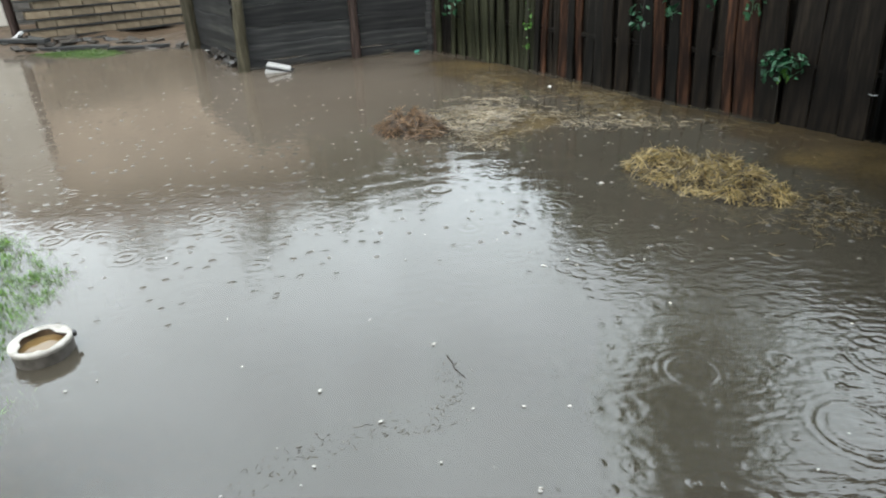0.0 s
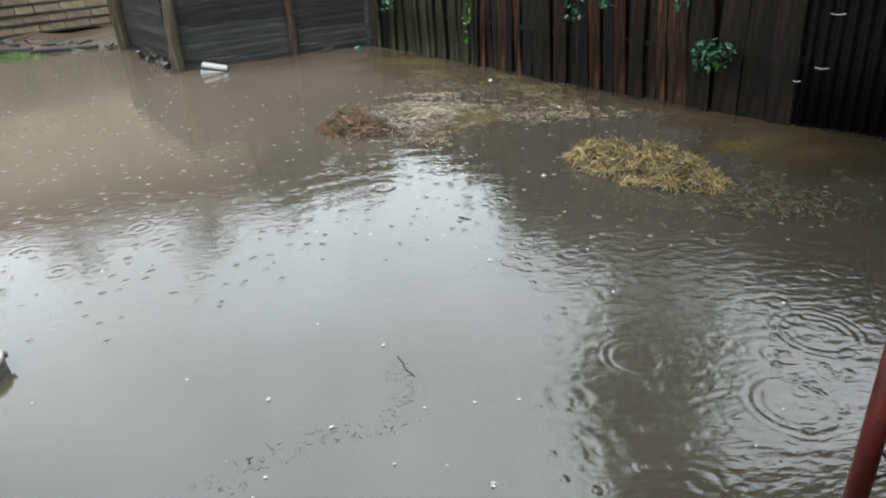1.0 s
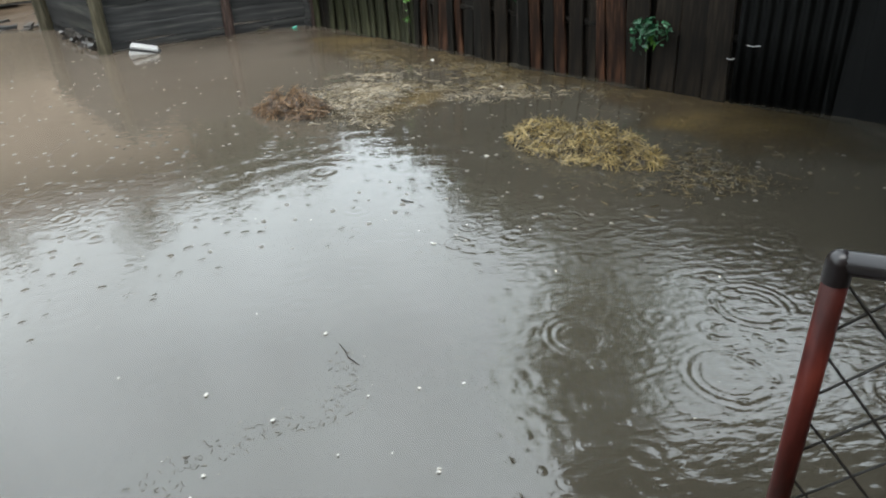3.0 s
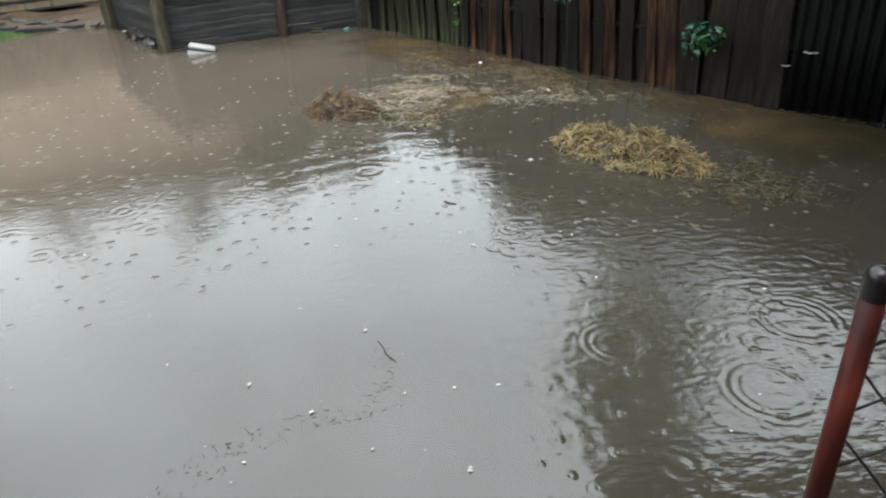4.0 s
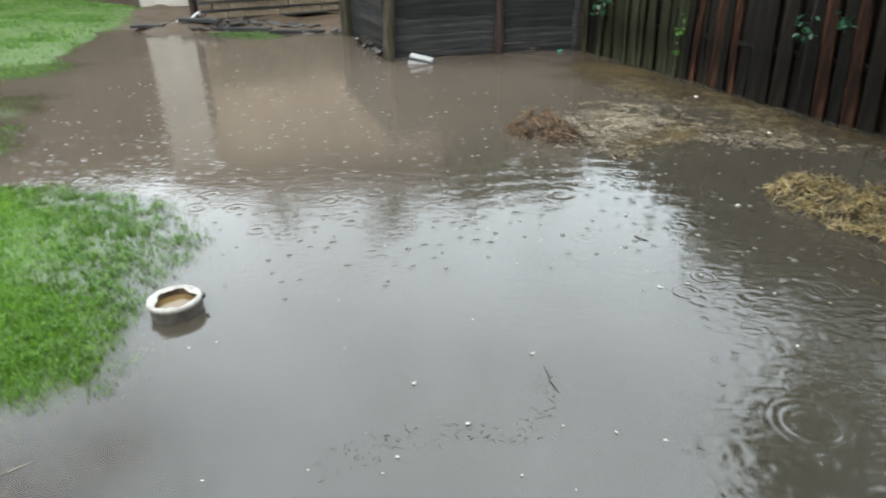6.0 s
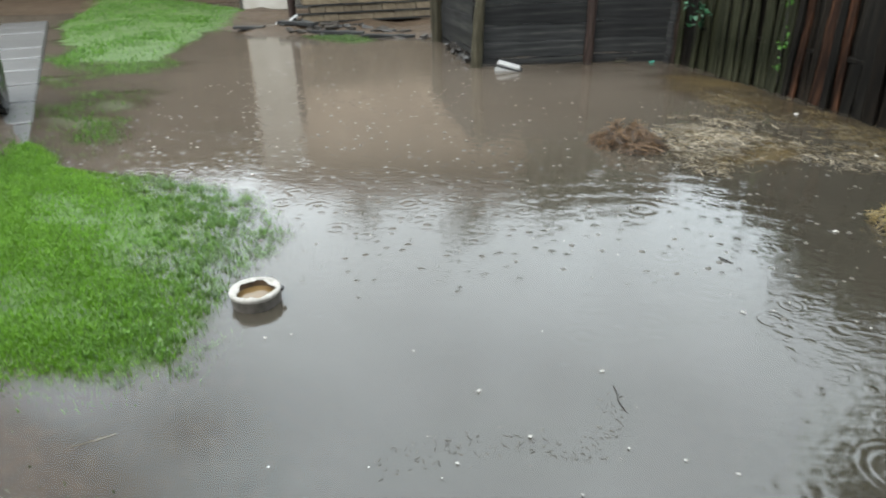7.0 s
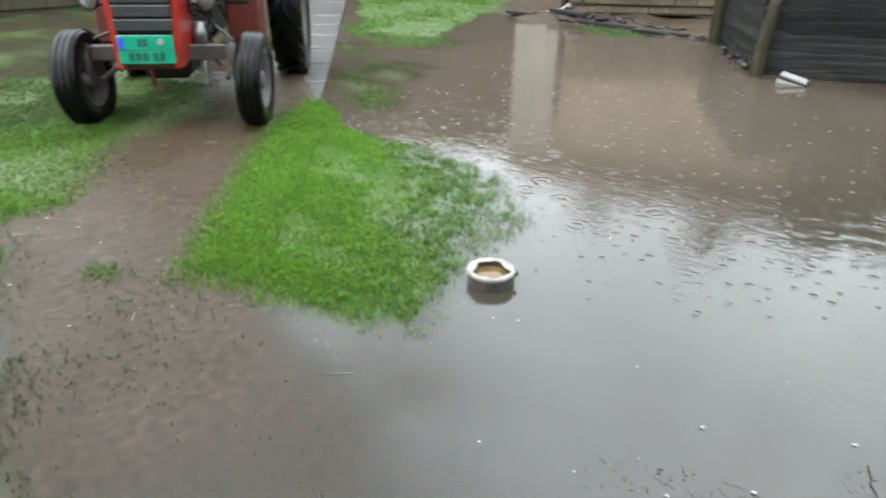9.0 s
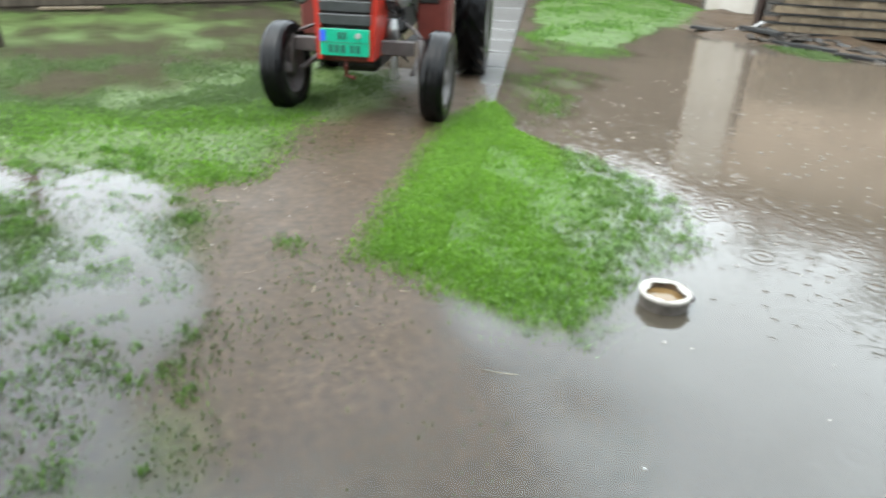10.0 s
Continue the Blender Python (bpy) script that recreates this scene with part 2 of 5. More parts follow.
l.new(math_node(n, l, "ADD", math_node(n, l, "MULTIPLY", f2, 0.5), 0.28), b.inputs["Roughness"])
bump(n, l, b, f1, 0.4, 0.006)

# muddy flood water: a mirror-like skin over a murky body that hides the ground with depth
water_mat, n, l, b = material("flood_water", 0.065, 0.0, 1.6)
dp = n.new("ShaderNodeAttribute")
dp.attribute_name = "depth"
tc = n.new("ShaderNodeTexCoord")
silt = noise_tex(n, l, 0.55, 5)
# murky brown, paler at the back; shade towards the gate put into its colour
lit_murk = ramp(n, l, silt, [(0.3, (0.064, 0.0510, 0.0380)), (0.7, (0.083, 0.0670, 0.0510))])
shaded_murk = ramp(n, l, silt, [(0.3, (0.031, 0.0270, 0.0198)), (0.7, (0.043, 0.0378, 0.0282))])
lie = n.new("ShaderNodeVectorMath")
lie.operation = "DOT_PRODUCT"
l.new(tc.outputs["Object"], lie.inputs[0])
lie.inputs[1].default_value = (0.80, -0.60, 0.0)
shade_fall = n.new("ShaderNodeMapRange")
shade_fall.interpolation_type = "SMOOTHSTEP"
shade_fall.inputs[1].default_value, shade_fall.inputs[2].default_value = -4.6, -1.0
l.new(math_node(n, l, "ADD", lie.outputs["Value"], math_node(n, l, "MULTIPLY", silt, 0.9)), shade_fall.inputs[0])
l.new(mix_rgb(n, l, shade_fall.outputs[0], lit_murk, shaded_murk), b.inputs["Base Color"])
# wind ripples
w1 = noise_tex(n, l, 7.0, 3, (1, 1.8, 1))
w2 = noise_tex(n, l, 26.0, 2)
# rain rings: round waves about scattered points, each with a strength of its own


def rings(scale, waves, reach, seed):
    mp = n.new("ShaderNodeMapping")
    mp.inputs["Location"].default_value = (seed, seed * 0.37, 0)
    l.new(tc.outputs["Object"], mp.inputs[0])
    v = n.new("ShaderNodeTexVoronoi")
    v.voronoi_dimensions = "2D"
    v.inputs["Scale"].default_value = scale
    l.new(mp.outputs[0], v.inputs["Vector"])
    wave = math_node(n, l, "SINE", math_node(n, l, "MULTIPLY", v.outputs["Distance"], waves))
    fade = math_node(n, l, "SUBTRACT", 1.0, math_node(n, l, "DIVIDE", v.outputs["Distance"], reach), True)
    sep = n.new("ShaderNodeSeparateColor")
    l.new(v.outputs["Color"], sep.inputs[0])
    some = math_node(n, l, "POWER", sep.outputs[0], 4.0)
    return math_node(n, l, "MULTIPLY", math_node(n, l, "MULTIPLY", wave, fade), some)


r1, r2, r3 = rings(1.9, 46.0, 0.55, 3.1), rings(4.2, 30.0, 0.5, 7.7), rings(13.0, 11.0, 0.4, 1.3)
# long round swell from the downpour off the roof
sub = n.new("ShaderNodeVectorMath")
sub.operation = "DISTANCE"
l.new(tc.outputs["Object"], sub.inputs[0])
sub.inputs[1].default_value = (0.35, 2.3, 0.0)
far = sub.outputs["Value"]
swell = math_node(n, l, "SINE", math_node(n, l, "ADD", math_node(n, l, "MULTIPLY", far, 34.0), math_node(n, l, "MULTIPLY", w1, 5.0)))
band = math_node(n, l, "SUBTRACT", 1.0, math_node(n, l, "MULTIPLY", math_node(n, l, "ABSOLUTE", math_node(n, l, "SUBTRACT", far, 1.75)), 1.1), True)
swell = math_node(n, l, "MULTIPLY", swell, band)
spot = n.new("ShaderNodeSeparateXYZ")
l.new(tc.outputs["Object"], spot.inputs[0])
ahead = n.new("ShaderNodeMapRange")
ahead.interpolation_type = "SMOOTHSTEP"
ahead.inputs[1].default_value, ahead.inputs[2].default_value = -1.1, -0.1
l.new(spot.outputs[0], ahead.inputs[0])
swell = math_node(n, l, "MULTIPLY", swell, ahead.outputs[0])


# single wide rings where heavy drops fall from the roof
def wide_ring(x, y, reach, length):
    v = n.new("ShaderNodeVectorMath")
    v.operation = "DISTANCE"
    l.new(tc.outputs["Object"], v.inputs[0])
    v.inputs[1].default_value = (x, y, 0.0)
    wave = math_node(n, l, "SINE", math_node(n, l, "MULTIPLY", v.outputs["Value"], 2 * math.pi / length))
    off = math_node(n, l, "ABSOLUTE", math_node(n, l, "SUBTRACT", v.outputs["Value"], reach * 0.6))
    fade = math_node(n, l, "SUBTRACT", 1.0, math_node(n, l, "DIVIDE", off, reach * 0.4), True)
    return math_node(n, l, "MULTIPLY", wave, fade)


drops = 0.0
for x, y, reach, length, k in ((0.86, 1.85, 0.15, 0.034, 1.0), (1.55, 1.89, 0.21, 0.036, 1.1), (1.26, 1.55, 0.19, 0.036, 1.0), (0.57, 2.61, 0.085, 0.026, 0.8), (0.66, 2.76, 0.08, 0.026, 0.7), (0.09, 2.82, 0.075, 0.026, 0.6), (1.95, 2.35, 0.16, 0.034, 0.8), (1.15, 2.75, 0.11, 0.03, 0.6), (0.62, 1.12, 0.12, 0.03, 0.8), (1.75, 1.35, 0.18, 0.036, 1.0)):
    drops = math_node(n, l, "ADD", drops, math_node(n, l, "MULTIPLY", wide_ring(x, y, reach, length), k))
# choppier water below the gutter's pour, beside the gate
pour = n.new("ShaderNodeVectorMath")
pour.operation = "DISTANCE"
l.new(tc.outputs["Object"], pour.inputs[0])
pour.inputs[1].default_value = (1.9, 1.8, 0.0)
near_pour = math_node(n, l, "SUBTRACT", 1.0, math_node(n, l, "MULTIPLY", pour.outputs["Value"], 0.50), True)
chop = math_node(n, l, "MULTIPLY", math_node(n, l, "ADD", math_node(n, l, "MULTIPLY", noise_tex(n, l, 12.0, 3, (1.0, 2.0, 1.0)), 1.7), math_node(n, l, "MULTIPLY", rings(6.0, 20.0, 0.6, 5.3), 0.45)), near_pour)
h = math_node(n, l, "ADD", math_node(n, l, "MULTIPLY", w1, 0.22), math_node(n, l, "MULTIPLY", w2, 0.095))
for part_h, k in ((r1, 0.11), (r2, 0.15), (r3, 0.36), (swell, 0.07), (chop, 0.75), (drops, 0.12)):
    h = math_node(n, l, "ADD", h, math_node(n, l, "MULTIPLY", part_h, k))
bump(n, l, b, h, 0.5, 0.010)
clear = n.new("ShaderNodeBsdfTransparent")
clear.inputs[0].default_value = (0.86, 0.83, 0.76, 1)
gloss = n.new("ShaderNodeBsdfGlossy")
gloss.inputs["Roughness"].default_value = 0.06
l.new(b.inputs["Normal"].links[0].from_socket, gloss.inputs["Normal"])
fres = n.new("ShaderNodeFresnel")
fres.inputs["IOR"].default_value = 1.38
l.new(b.inputs["Normal"].links[0].from_socket, fres.inputs["Normal"])
thin = n.new("ShaderNodeMixShader")
l.new(fres.outputs[0], thin.inputs[0])
l.new(clear.outputs[0], thin.inputs[1])
l.new(gloss.outputs[0], thin.inputs[2])
film = n.new("ShaderNodeAttribute")
film.attribute_name = "film"
skin = n.new("ShaderNodeMixShader")
l.new(film.outputs["Fac"], skin.inputs[0])
bare = n.new("ShaderNodeBsdfTransparent")
l.new(bare.outputs[0], skin.inputs[1])
l.new(thin.outputs[0], skin.inputs[2])
deep = n.new("ShaderNodeMixShader")
l.new(dp.outputs["Fac"], deep.inputs[0])
l.new(skin.outputs[0], deep.inputs[1])
l.new(b.outputs[0], deep.inputs[2])
l.new(deep.outputs[0], n["Material Output"].inputs[0])

# films of water thrown up by rain
splash_mat, n, l, b = material("splash_film", 0.35, 0.0, 1.4)
l.new(ramp(n, l, noise_tex(n, l, 40, 2), [(0.3, (0.045, 0.040, 0.032)), (0.7, (0.085, 0.076, 0.062))]), b.inputs["Base Color"])

lamp_glass, n, l, b = material("lamp_glass", 0.08)
b.inputs["Base Color"].default_value = (0.24, 0.25, 0.26, 1)
b.inputs["Metallic"].default_value = 0.7
bump(n, l, b, noise_tex(n, l, 60, 1, (1, 0.05, 0.05)), 0.3, 0.003)

# ---- mesh helpers ----


def mesh_of(name, verts, faces, mat=None, smooth=False):
    me = bpy.data.meshes.new(name)
    me.from_pydata([tuple(v) for v in verts], [], [tuple(f) for f in faces])
    if mat:
        me.materials.append(mat)
    if smooth:
        me.polygons.foreach_set("use_smooth", [True] * len(me.polygons))
    me.update()
    return me


def part(name, bm, mat, parent=None, label="", smooth=False):
    me = bpy.data.meshes.new(name)
    bmesh.ops.recalc_face_normals(bm, faces=bm.faces[:])
    bm.to_mesh(me)
    bm.free()
    me.materials.append(mat)
    if smooth:
        me.polygons.foreach_set("use_smooth", [True] * len(me.polygons))
    ob = new(name, me)
    if parent:
        ob.parent = parent
    if label:
        tagged(ob, label)
    return ob


def thing(name, m, label, category, group="", kind=""):
    ob = new(name)
    ob.matrix_world = m
    return tagged(ob, label, category, group, kind)


def box(bm, size, m=None, bevel=0.0, jitter=0.0, cuts=0):
    made = bmesh.ops.create_cube(bm, size=1.0, matrix=(m or Matrix()) @ Matrix.Diagonal((*size, 1)))
    vs = made["verts"]
    es = {e for v in vs for e in v.link_edges}
    if cuts:
        bmesh.ops.subdivide_edges(bm, edges=[e for e in es if e.calc_length() > max(size) * 0.6], cuts=cuts)
        vs = [v for v in bm.verts if v.is_valid]
    if jitter:
        for v in vs:
            v.co += Vector([random.uniform(-jitter, jitter) for _ in range(3)])
    if bevel:
        es = {e for v in vs for e in v.link_edges}
        bmesh.ops.bevel(bm, geom=list(es), offset=bevel, segments=1, affect="EDGES")
    return bm


def tube(bm, a, b_, r0, r1=None, seg=10, caps=True):
    a, b_ = Vector(a), Vector(b_)
    d = b_ - a
    m = Matrix.Translation((a + b_) / 2) @ d.to_track_quat("Z", "Y").to_matrix().to_4x4()
    bmesh.ops.create_cone(bm, cap_ends=caps, segments=seg, radius1=r0, radius2=r0 if r1 is None else r1, depth=d.length, matrix=m)
    return bm


def lathe(bm, profile, seg=32, axis="Z", closed=False):
    """Turns (radius, height) points round an axis."""
    ringed = []
    for r, z in profile:
        ringed.append([bm.verts.new((r * math.cos(2 * math.pi * i / seg), r * math.sin(2 * math.pi * i / seg), z)) for i in range(seg)])
    pairs = list(zip(ringed, ringed[1:])) + ([(ringed[-1], ringed[0])] if closed else [])
    for p, q in pairs:
        for i in range(seg):
            bm.faces.new((p[i], p[(i + 1) % seg], q[(i + 1) % seg], q[i]))
    if axis == "X":
        bmesh.ops.transform(bm, matrix=Matrix.Rotation(radians(90), 4, "Y"), verts=bm.verts[:])
    return bm


def stuff(name, verts, faces, mat, label, category):
    return tagged(new(name, mesh_of(name, verts, faces, mat)), label, category, "", "stuff")


# ---- lie of the land ----
rng = np.random.default_rng(7)


def inside(poly, x, y):
    """Signed distance to a polygon's edge, positive inside."""
    hit, near = np.zeros(x.shape, bool), np.full(x.shape, 1e9)
    for (x0, y0), (x1, y1) in zip(poly, poly[1:] + poly[:1]):
        cross = ((y0 > y) != (y1 > y)) & (x < (x1 - x0) * (y - y0) / (y1 - y0 + 1e-12) + x0)
        hit ^= cross
        t = np.clip(((x - x0) * (x1 - x0) + (y - y0) * (y1 - y0)) / ((x1 - x0) ** 2 + (y1 - y0) ** 2), 0, 1)
        near = np.minimum(near, np.hypot(x - x0 - t * (x1 - x0), y - y0 - t * (y1 - y0)))
    return np.where(hit, near, -near)


WAVES = [(rng.uniform(-1, 1, 2) * k, rng.uniform(0, 6.3), 1 / k) for k in (0.7, 1.1, 1.7, 2.6, 4.1, 6.3, 9.5, 14.0) for _ in range(3)]


def rough_land(x, y, low=0.0, high=99.0):
    return sum(a * np.sin(k[0] * x * 2 + k[1] * y * 2 + p) for k, p, a in WAVES if low < 1 / a < high)


def smooth_step(a, b_, v):
    t = np.clip((v - a) / (b_ - a), 0, 1)
    return t * t * (3 - 2 * t)


LAWN = [(-4.40, 3.42), (-3.80, 3.12), (-2.88, 3.22), (-2.25, 3.15), (-1.72, 2.7), (-1.66, 2.2), (-1.50, 1.6), (-1.69, 1.43), (-2.22, 1.36), (-2.49, 1.25), (-2.92, 1.65), (-3.48, 2.22), (-3.91, 2.66), (-4.06, 2.87)]
LAWN_EDGE = [(-2.49, 1.25), (-2.92, 1.65), (-3.48, 2.22), (-3.91, 2.66), (-4.40, 3.42)]
TRACK = [(-4.95, 1.75), (-4.30, 2.85), (-3.40, 2.15), (-2.90, 1.6), (-2.45, 1.22), (-1.95, 1.36), (-1.20, 1.28), (-0.62, 0.98), (-0.40, 0.45), (-0.90, 0.0), (-1.6, 0.0), (-2.5, 0.30), (-3.25, 0.68), (-4.1, 1.05)]
LEFT_TURF = [(-9.5, -3.0), (-6.5, -1.2), (-4.9, -0.25), (-4.0, 0.55), (-3.75, 1.0), (-4.8, 1.9), (-5.9, 2.9), (-9.0, 5.5), (-14, 6), (-14, -3)]
FAR_TURF = [(-10.6, 9.2), (-9.8, 8.5), (-7.0, 5.95), (-5.9, 5.95), (-5.8, 6.5), (-6.5, 7.6), (-6.9, 8.7), (-7.6, 10.2), (-9.0, 12.5), (-13, 13)]
MID_TURF = [(-7.6, 6.40), (-5.9, 6.7), (-5.1, 5.6), (-4.5, 4.4), (-3.6, 3.35), (-4.2, 3.45), (-5.4, 4.45), (-6.4, 5.4)]
MUD_OVER = [(-5.5, 4.06), (-4.61, 3.52), (-4.3, 3.15), (-4.6, 2.6), (-6.2, 3.4)]
SHALLOWS = [(-5.0, -0.35), (-4.3, 0.25), (-3.4, 0.62), (-2.6, 0.32), (-1.55, 0.10), (-1.35, -0.65), (-2.6, -0.85)]
UNDER_TURF = [(-6.6, 2.4), (-6.0, 3.2), (-4.75, 2.55), (-4.5, 2.0), (-4.8, 1.5), (-5.6, 1.4)]
PILE_BANK = [(-7.4, 9.1), (-6.3, 8.75), (-5.0, 9.15), (-3.9, 9.0), (-3.2, 9.0), (-2.6, 10.2), (-2.6, 14), (-9, 14), (-8.2, 10.5)]
PILE_GREEN = [(-5.4, 9.0), (-4.7, 9.2), (-4.1, 8.95), (-4.35, 8.62), (-4.95, 8.75)]


MAT_POLY = [(-0.1, 5.3), (0.12, 5.7), (0.76, 5.65), (1.05, 5.1), (0.72, 4.68), (0.4, 4.4), (-0.05, 4.62)]
WASH = [(-0.35, 6.85), (-0.30, 7.9), (0.05, 8.25), (1.0, 7.25), (1.75, 6.15), (2.30, 5.36), (3.0, 4.45), (3.75, 3.7), (3.2, 2.95), (2.0, 2.85), (2.05, 3.6), (1.83, 4.67), (1.33, 5.40), (0.32, 6.30)]
FRINGE = [(-3.7, 3.55), (-2.5, 3.48), (-1.95, 3.2), (-1.45, 2.85), (-1.42, 2.35), (-1.62, 2.15), (-1.62, 1.95), (-1.40, 1.85), (-1.42, 1.55), (-1.6, 1.40), (-1.95, 1.42), (-2.2, 2.0), (-2.6, 2.6), (-3.2, 3.0)]


def edge_gap(x, y, line):
    near = np.full(x.shape, 1e9)
    for (x0, y0), (x1, y1) in zip(line, line[1:]):
        t = np.clip(((x - x0) * (x1 - x0) + (y - y0) * (y1 - y0)) / ((x1 - x0) ** 2 + (y1 - y0) ** 2), 0, 1)
        near = np.minimum(near, np.hypot(x - x0 - t * (x1 - x0), y - y0 - t * (y1 - y0)))
    return near


def land(x, y):
    """Height of the ground, with the flood at nought."""
    bumps = rough_land(x, y)
    fine = rough_land(x, y, 2.0)
    z = -0.085 + 0.010 * bumps
    d = inside(LAWN, x, y)
    lawn = 0.020 - 0.026 * edge_gap(x, y, LAWN_EDGE) + 0.007 * fine
    z = z + (lawn - z) * smooth_step(-0.14, 0.05, d)
    d = inside(TRACK, x, y) + 0.10 * fine
    track = 0.019 - 0.009 * smooth_step(-3.3, -2.2, x) - 0.011 * smooth_step(-2.7, -1.5, x) - 0.012 * smooth_step(-1.75, -0.45, x) + 0.0026 * fine
    z = z + (track - z) * smooth_step(-0.75, 0.25, d)
    d = inside(LEFT_TURF, x, y)
    left = -0.007 + 0.0015 * bumps + 0.005 * fine + 0.035 * smooth_step(-2.0, -0.2, -np.abs(x + 4.9) - 0.8 * np.abs(y - 0.9))
    z = z + (left - z) * smooth_step(-0.9, 0.3, d)
    # soaked turf before the track, with tufts that just break the water
    near = smooth_step(2.8, 0.4, np.hypot((x + 3.0) * 0.8, y + 0.3))
    z = z + (np.maximum(z, -0.012 + 0.007 * fine) - z) * near
    # firmer ground under the tractor
    z = z + 0.045 * smooth_step(2.0, 0.7, np.hypot(x + 5.3, (y - 2.9) * 0.9))
    d = inside(FAR_TURF, x, y) + 0.10 * fine
    z = z + (0.035 + 0.012 * bumps - z) * smooth_step(-0.25, 0.35, d)
    d = inside(UNDER_TURF, x, y)
    z = z + (np.maximum(z, 0.018 + 0.006 * fine) - z) * smooth_step(-0.3, 0.2, d)
    d = inside(MID_TURF, x, y) + 0.30 * fine
    z = z + (-0.017 + 0.002 * bumps + 0.005 * fine - z) * smooth_step(-0.5, 0.4, d)
    # mud washed over the path's near end
    z = z + (np.maximum(z, 0.026 + 0.003 * fine) - z) * smooth_step(-0.10, 0.06, inside(MUD_OVER, x, y))
    # sodden straw banked up below the surface along the fence, and under the floating mat
    d = inside(WASH, x, y) + 0.12 * fine
    z = z + (np.maximum(z, -0.013 + 0.005 * fine) - z) * smooth_step(-0.25, 0.35, d)
    d = inside(MAT_POLY, x, y) + 0.06 * fine
    z = z + (np.maximum(z, -0.010 + 0.005 * fine) - z) * smooth_step(-0.2, 0.15, d)
    # a crisper shoreline
    z = z - 0.0012 * np.exp(-(z / 0.003) ** 2)
    d = inside(PILE_BANK, x, y)
    z = z + (0.05 + 0.02 * bumps + 0.02 * fine - z) * smooth_step(-0.15, 0.5, d)
    z = z + (0.008 - z) * smooth_step(-0.25, 0.1, inside(PILE_GREEN, x, y))
    z = z + 0.25 * smooth_step(14, 20, np.hypot(x, y))
    return z


def chaff_cover(x, y):
    patch = 0.68 + 0.32 * np.tanh(1.4 * rough_land(x * 1.3, y * 1.3, 1.5))
    wash = patch * smooth_step(-0.30, 0.30, inside(WASH, x, y))
    return np.maximum(wash, 0.9 * smooth_step(-0.2, 0.1, inside(MAT_POLY, x, y)))


def greenness(x, y):
    g = np.zeros(x.shape)
    for poly, k in ((LAWN, 1), (LEFT_TURF, 0.75), (FAR_TURF, 0.9), (MID_TURF, 0.35), (UNDER_TURF, 0.6), (PILE_GREEN, 0.6)):
        g = np.maximum(g, k * smooth_step(-0.15, 0.12, inside(poly, x, y)))
    # drowned grass in clumps before the track
    clump = (0.5 + 0.5 * np.tanh(1.6 * rough_land(x * 1.1, y * 1.1, 1.5))) ** 1.5
    g = np.maximum(g, 0.9 * clump * smooth_step(-0.2, 0.25, inside(SHALLOWS, x, y)))
    return g


def spaced(lo, hi, step, reach):
    core = np.arange(lo, hi, step)
    out = np.array([1, 3, 8, 20, 50, 120, 300, 700.0])
    return np.concatenate([(lo - out[out < reach])[::-1], core, hi + out[out < reach]])


def sheet(name, xs, ys, heights, mat):
    gx, gy = np.meshgrid(xs, ys)
    gz = heights(gx, gy)
    nx, ny = len(xs), len(ys)
    v = np.stack([gx.ravel(), gy.ravel(), gz.ravel()], 1)
    i = (np.arange(ny - 1)[:, None] * nx + np.arange(nx - 1)[None, :]).ravel()
    me = mesh_of(name, v.tolist(), np.stack([i, i + 1, i + nx + 1, i + nx], 1).tolist(), mat, True)
    return me, gx.ravel(), gy.ravel(), gz.ravel()


def give(me, name, values):
    at = me.attributes.new(name, "FLOAT", "POINT")
    at.data.foreach_set("value", np.asarray(values, np.float32))


me, gx, gy, gz = sheet("ground", spaced(-13, 6, 0.06, 800), spaced(-4, 13, 0.06, 800), land, ground_mat)
give(me, "green", greenness(gx, gy))
give(me, "chaff", chaff_cover(gx, gy))
tagged(new("ground", me), "wet brown mud with soaked turf under flood water", "ground", "", "structure")
me, gx, gy, gz = sheet("water", spaced(-13, 6, 0.06, 20), spaced(-4, 13, 0.06, 20), lambda x, y: np.zeros(x.shape), water_mat)
give(me, "film", smooth_step(-0.001, 0.015, -land(gx, gy)))
give(me, "depth", np.clip(1 - np.exp(-np.maximum(0, -land(gx, gy)) / 0.028), 0, 1))
tagged(new("water", me), "muddy brown flood water pocked by rain, reflecting the sky", "water", "", "structure")

# ---- concrete path ----
PATH_A, PATH_B = Vector((-3.72, 2.80, 0)), Vector((-10.7, 9.1, 0))
run = (PATH_B - PATH_A).normalized()
side = Vector((run.y, -run.x, 0))
heading = math.degrees(math.atan2(run.y, run.x))
path = thing("pavement", Matrix(), "wet pale concrete slab path, partly under water", "path", "", "structure")
for i in range(11):
    bm = bmesh.new()
    box(bm, (0.86, 0.72, 0.10), None, 0.012)
    slab = part("slab", bm, concrete, path)
    c = PATH_A + run * (0.44 + 0.875 * i) - side * 0.36
    slab.matrix_world = pose(c.x, c.y, -0.054 + 0.0085 * min(i, 7) + random.uniform(-0.004, 0.004), random.uniform(-0.6, 0.6), random.uniform(-0.6, 0.6), heading + random.uniform(-0.5, 0.5))

# ---- timber pen ----


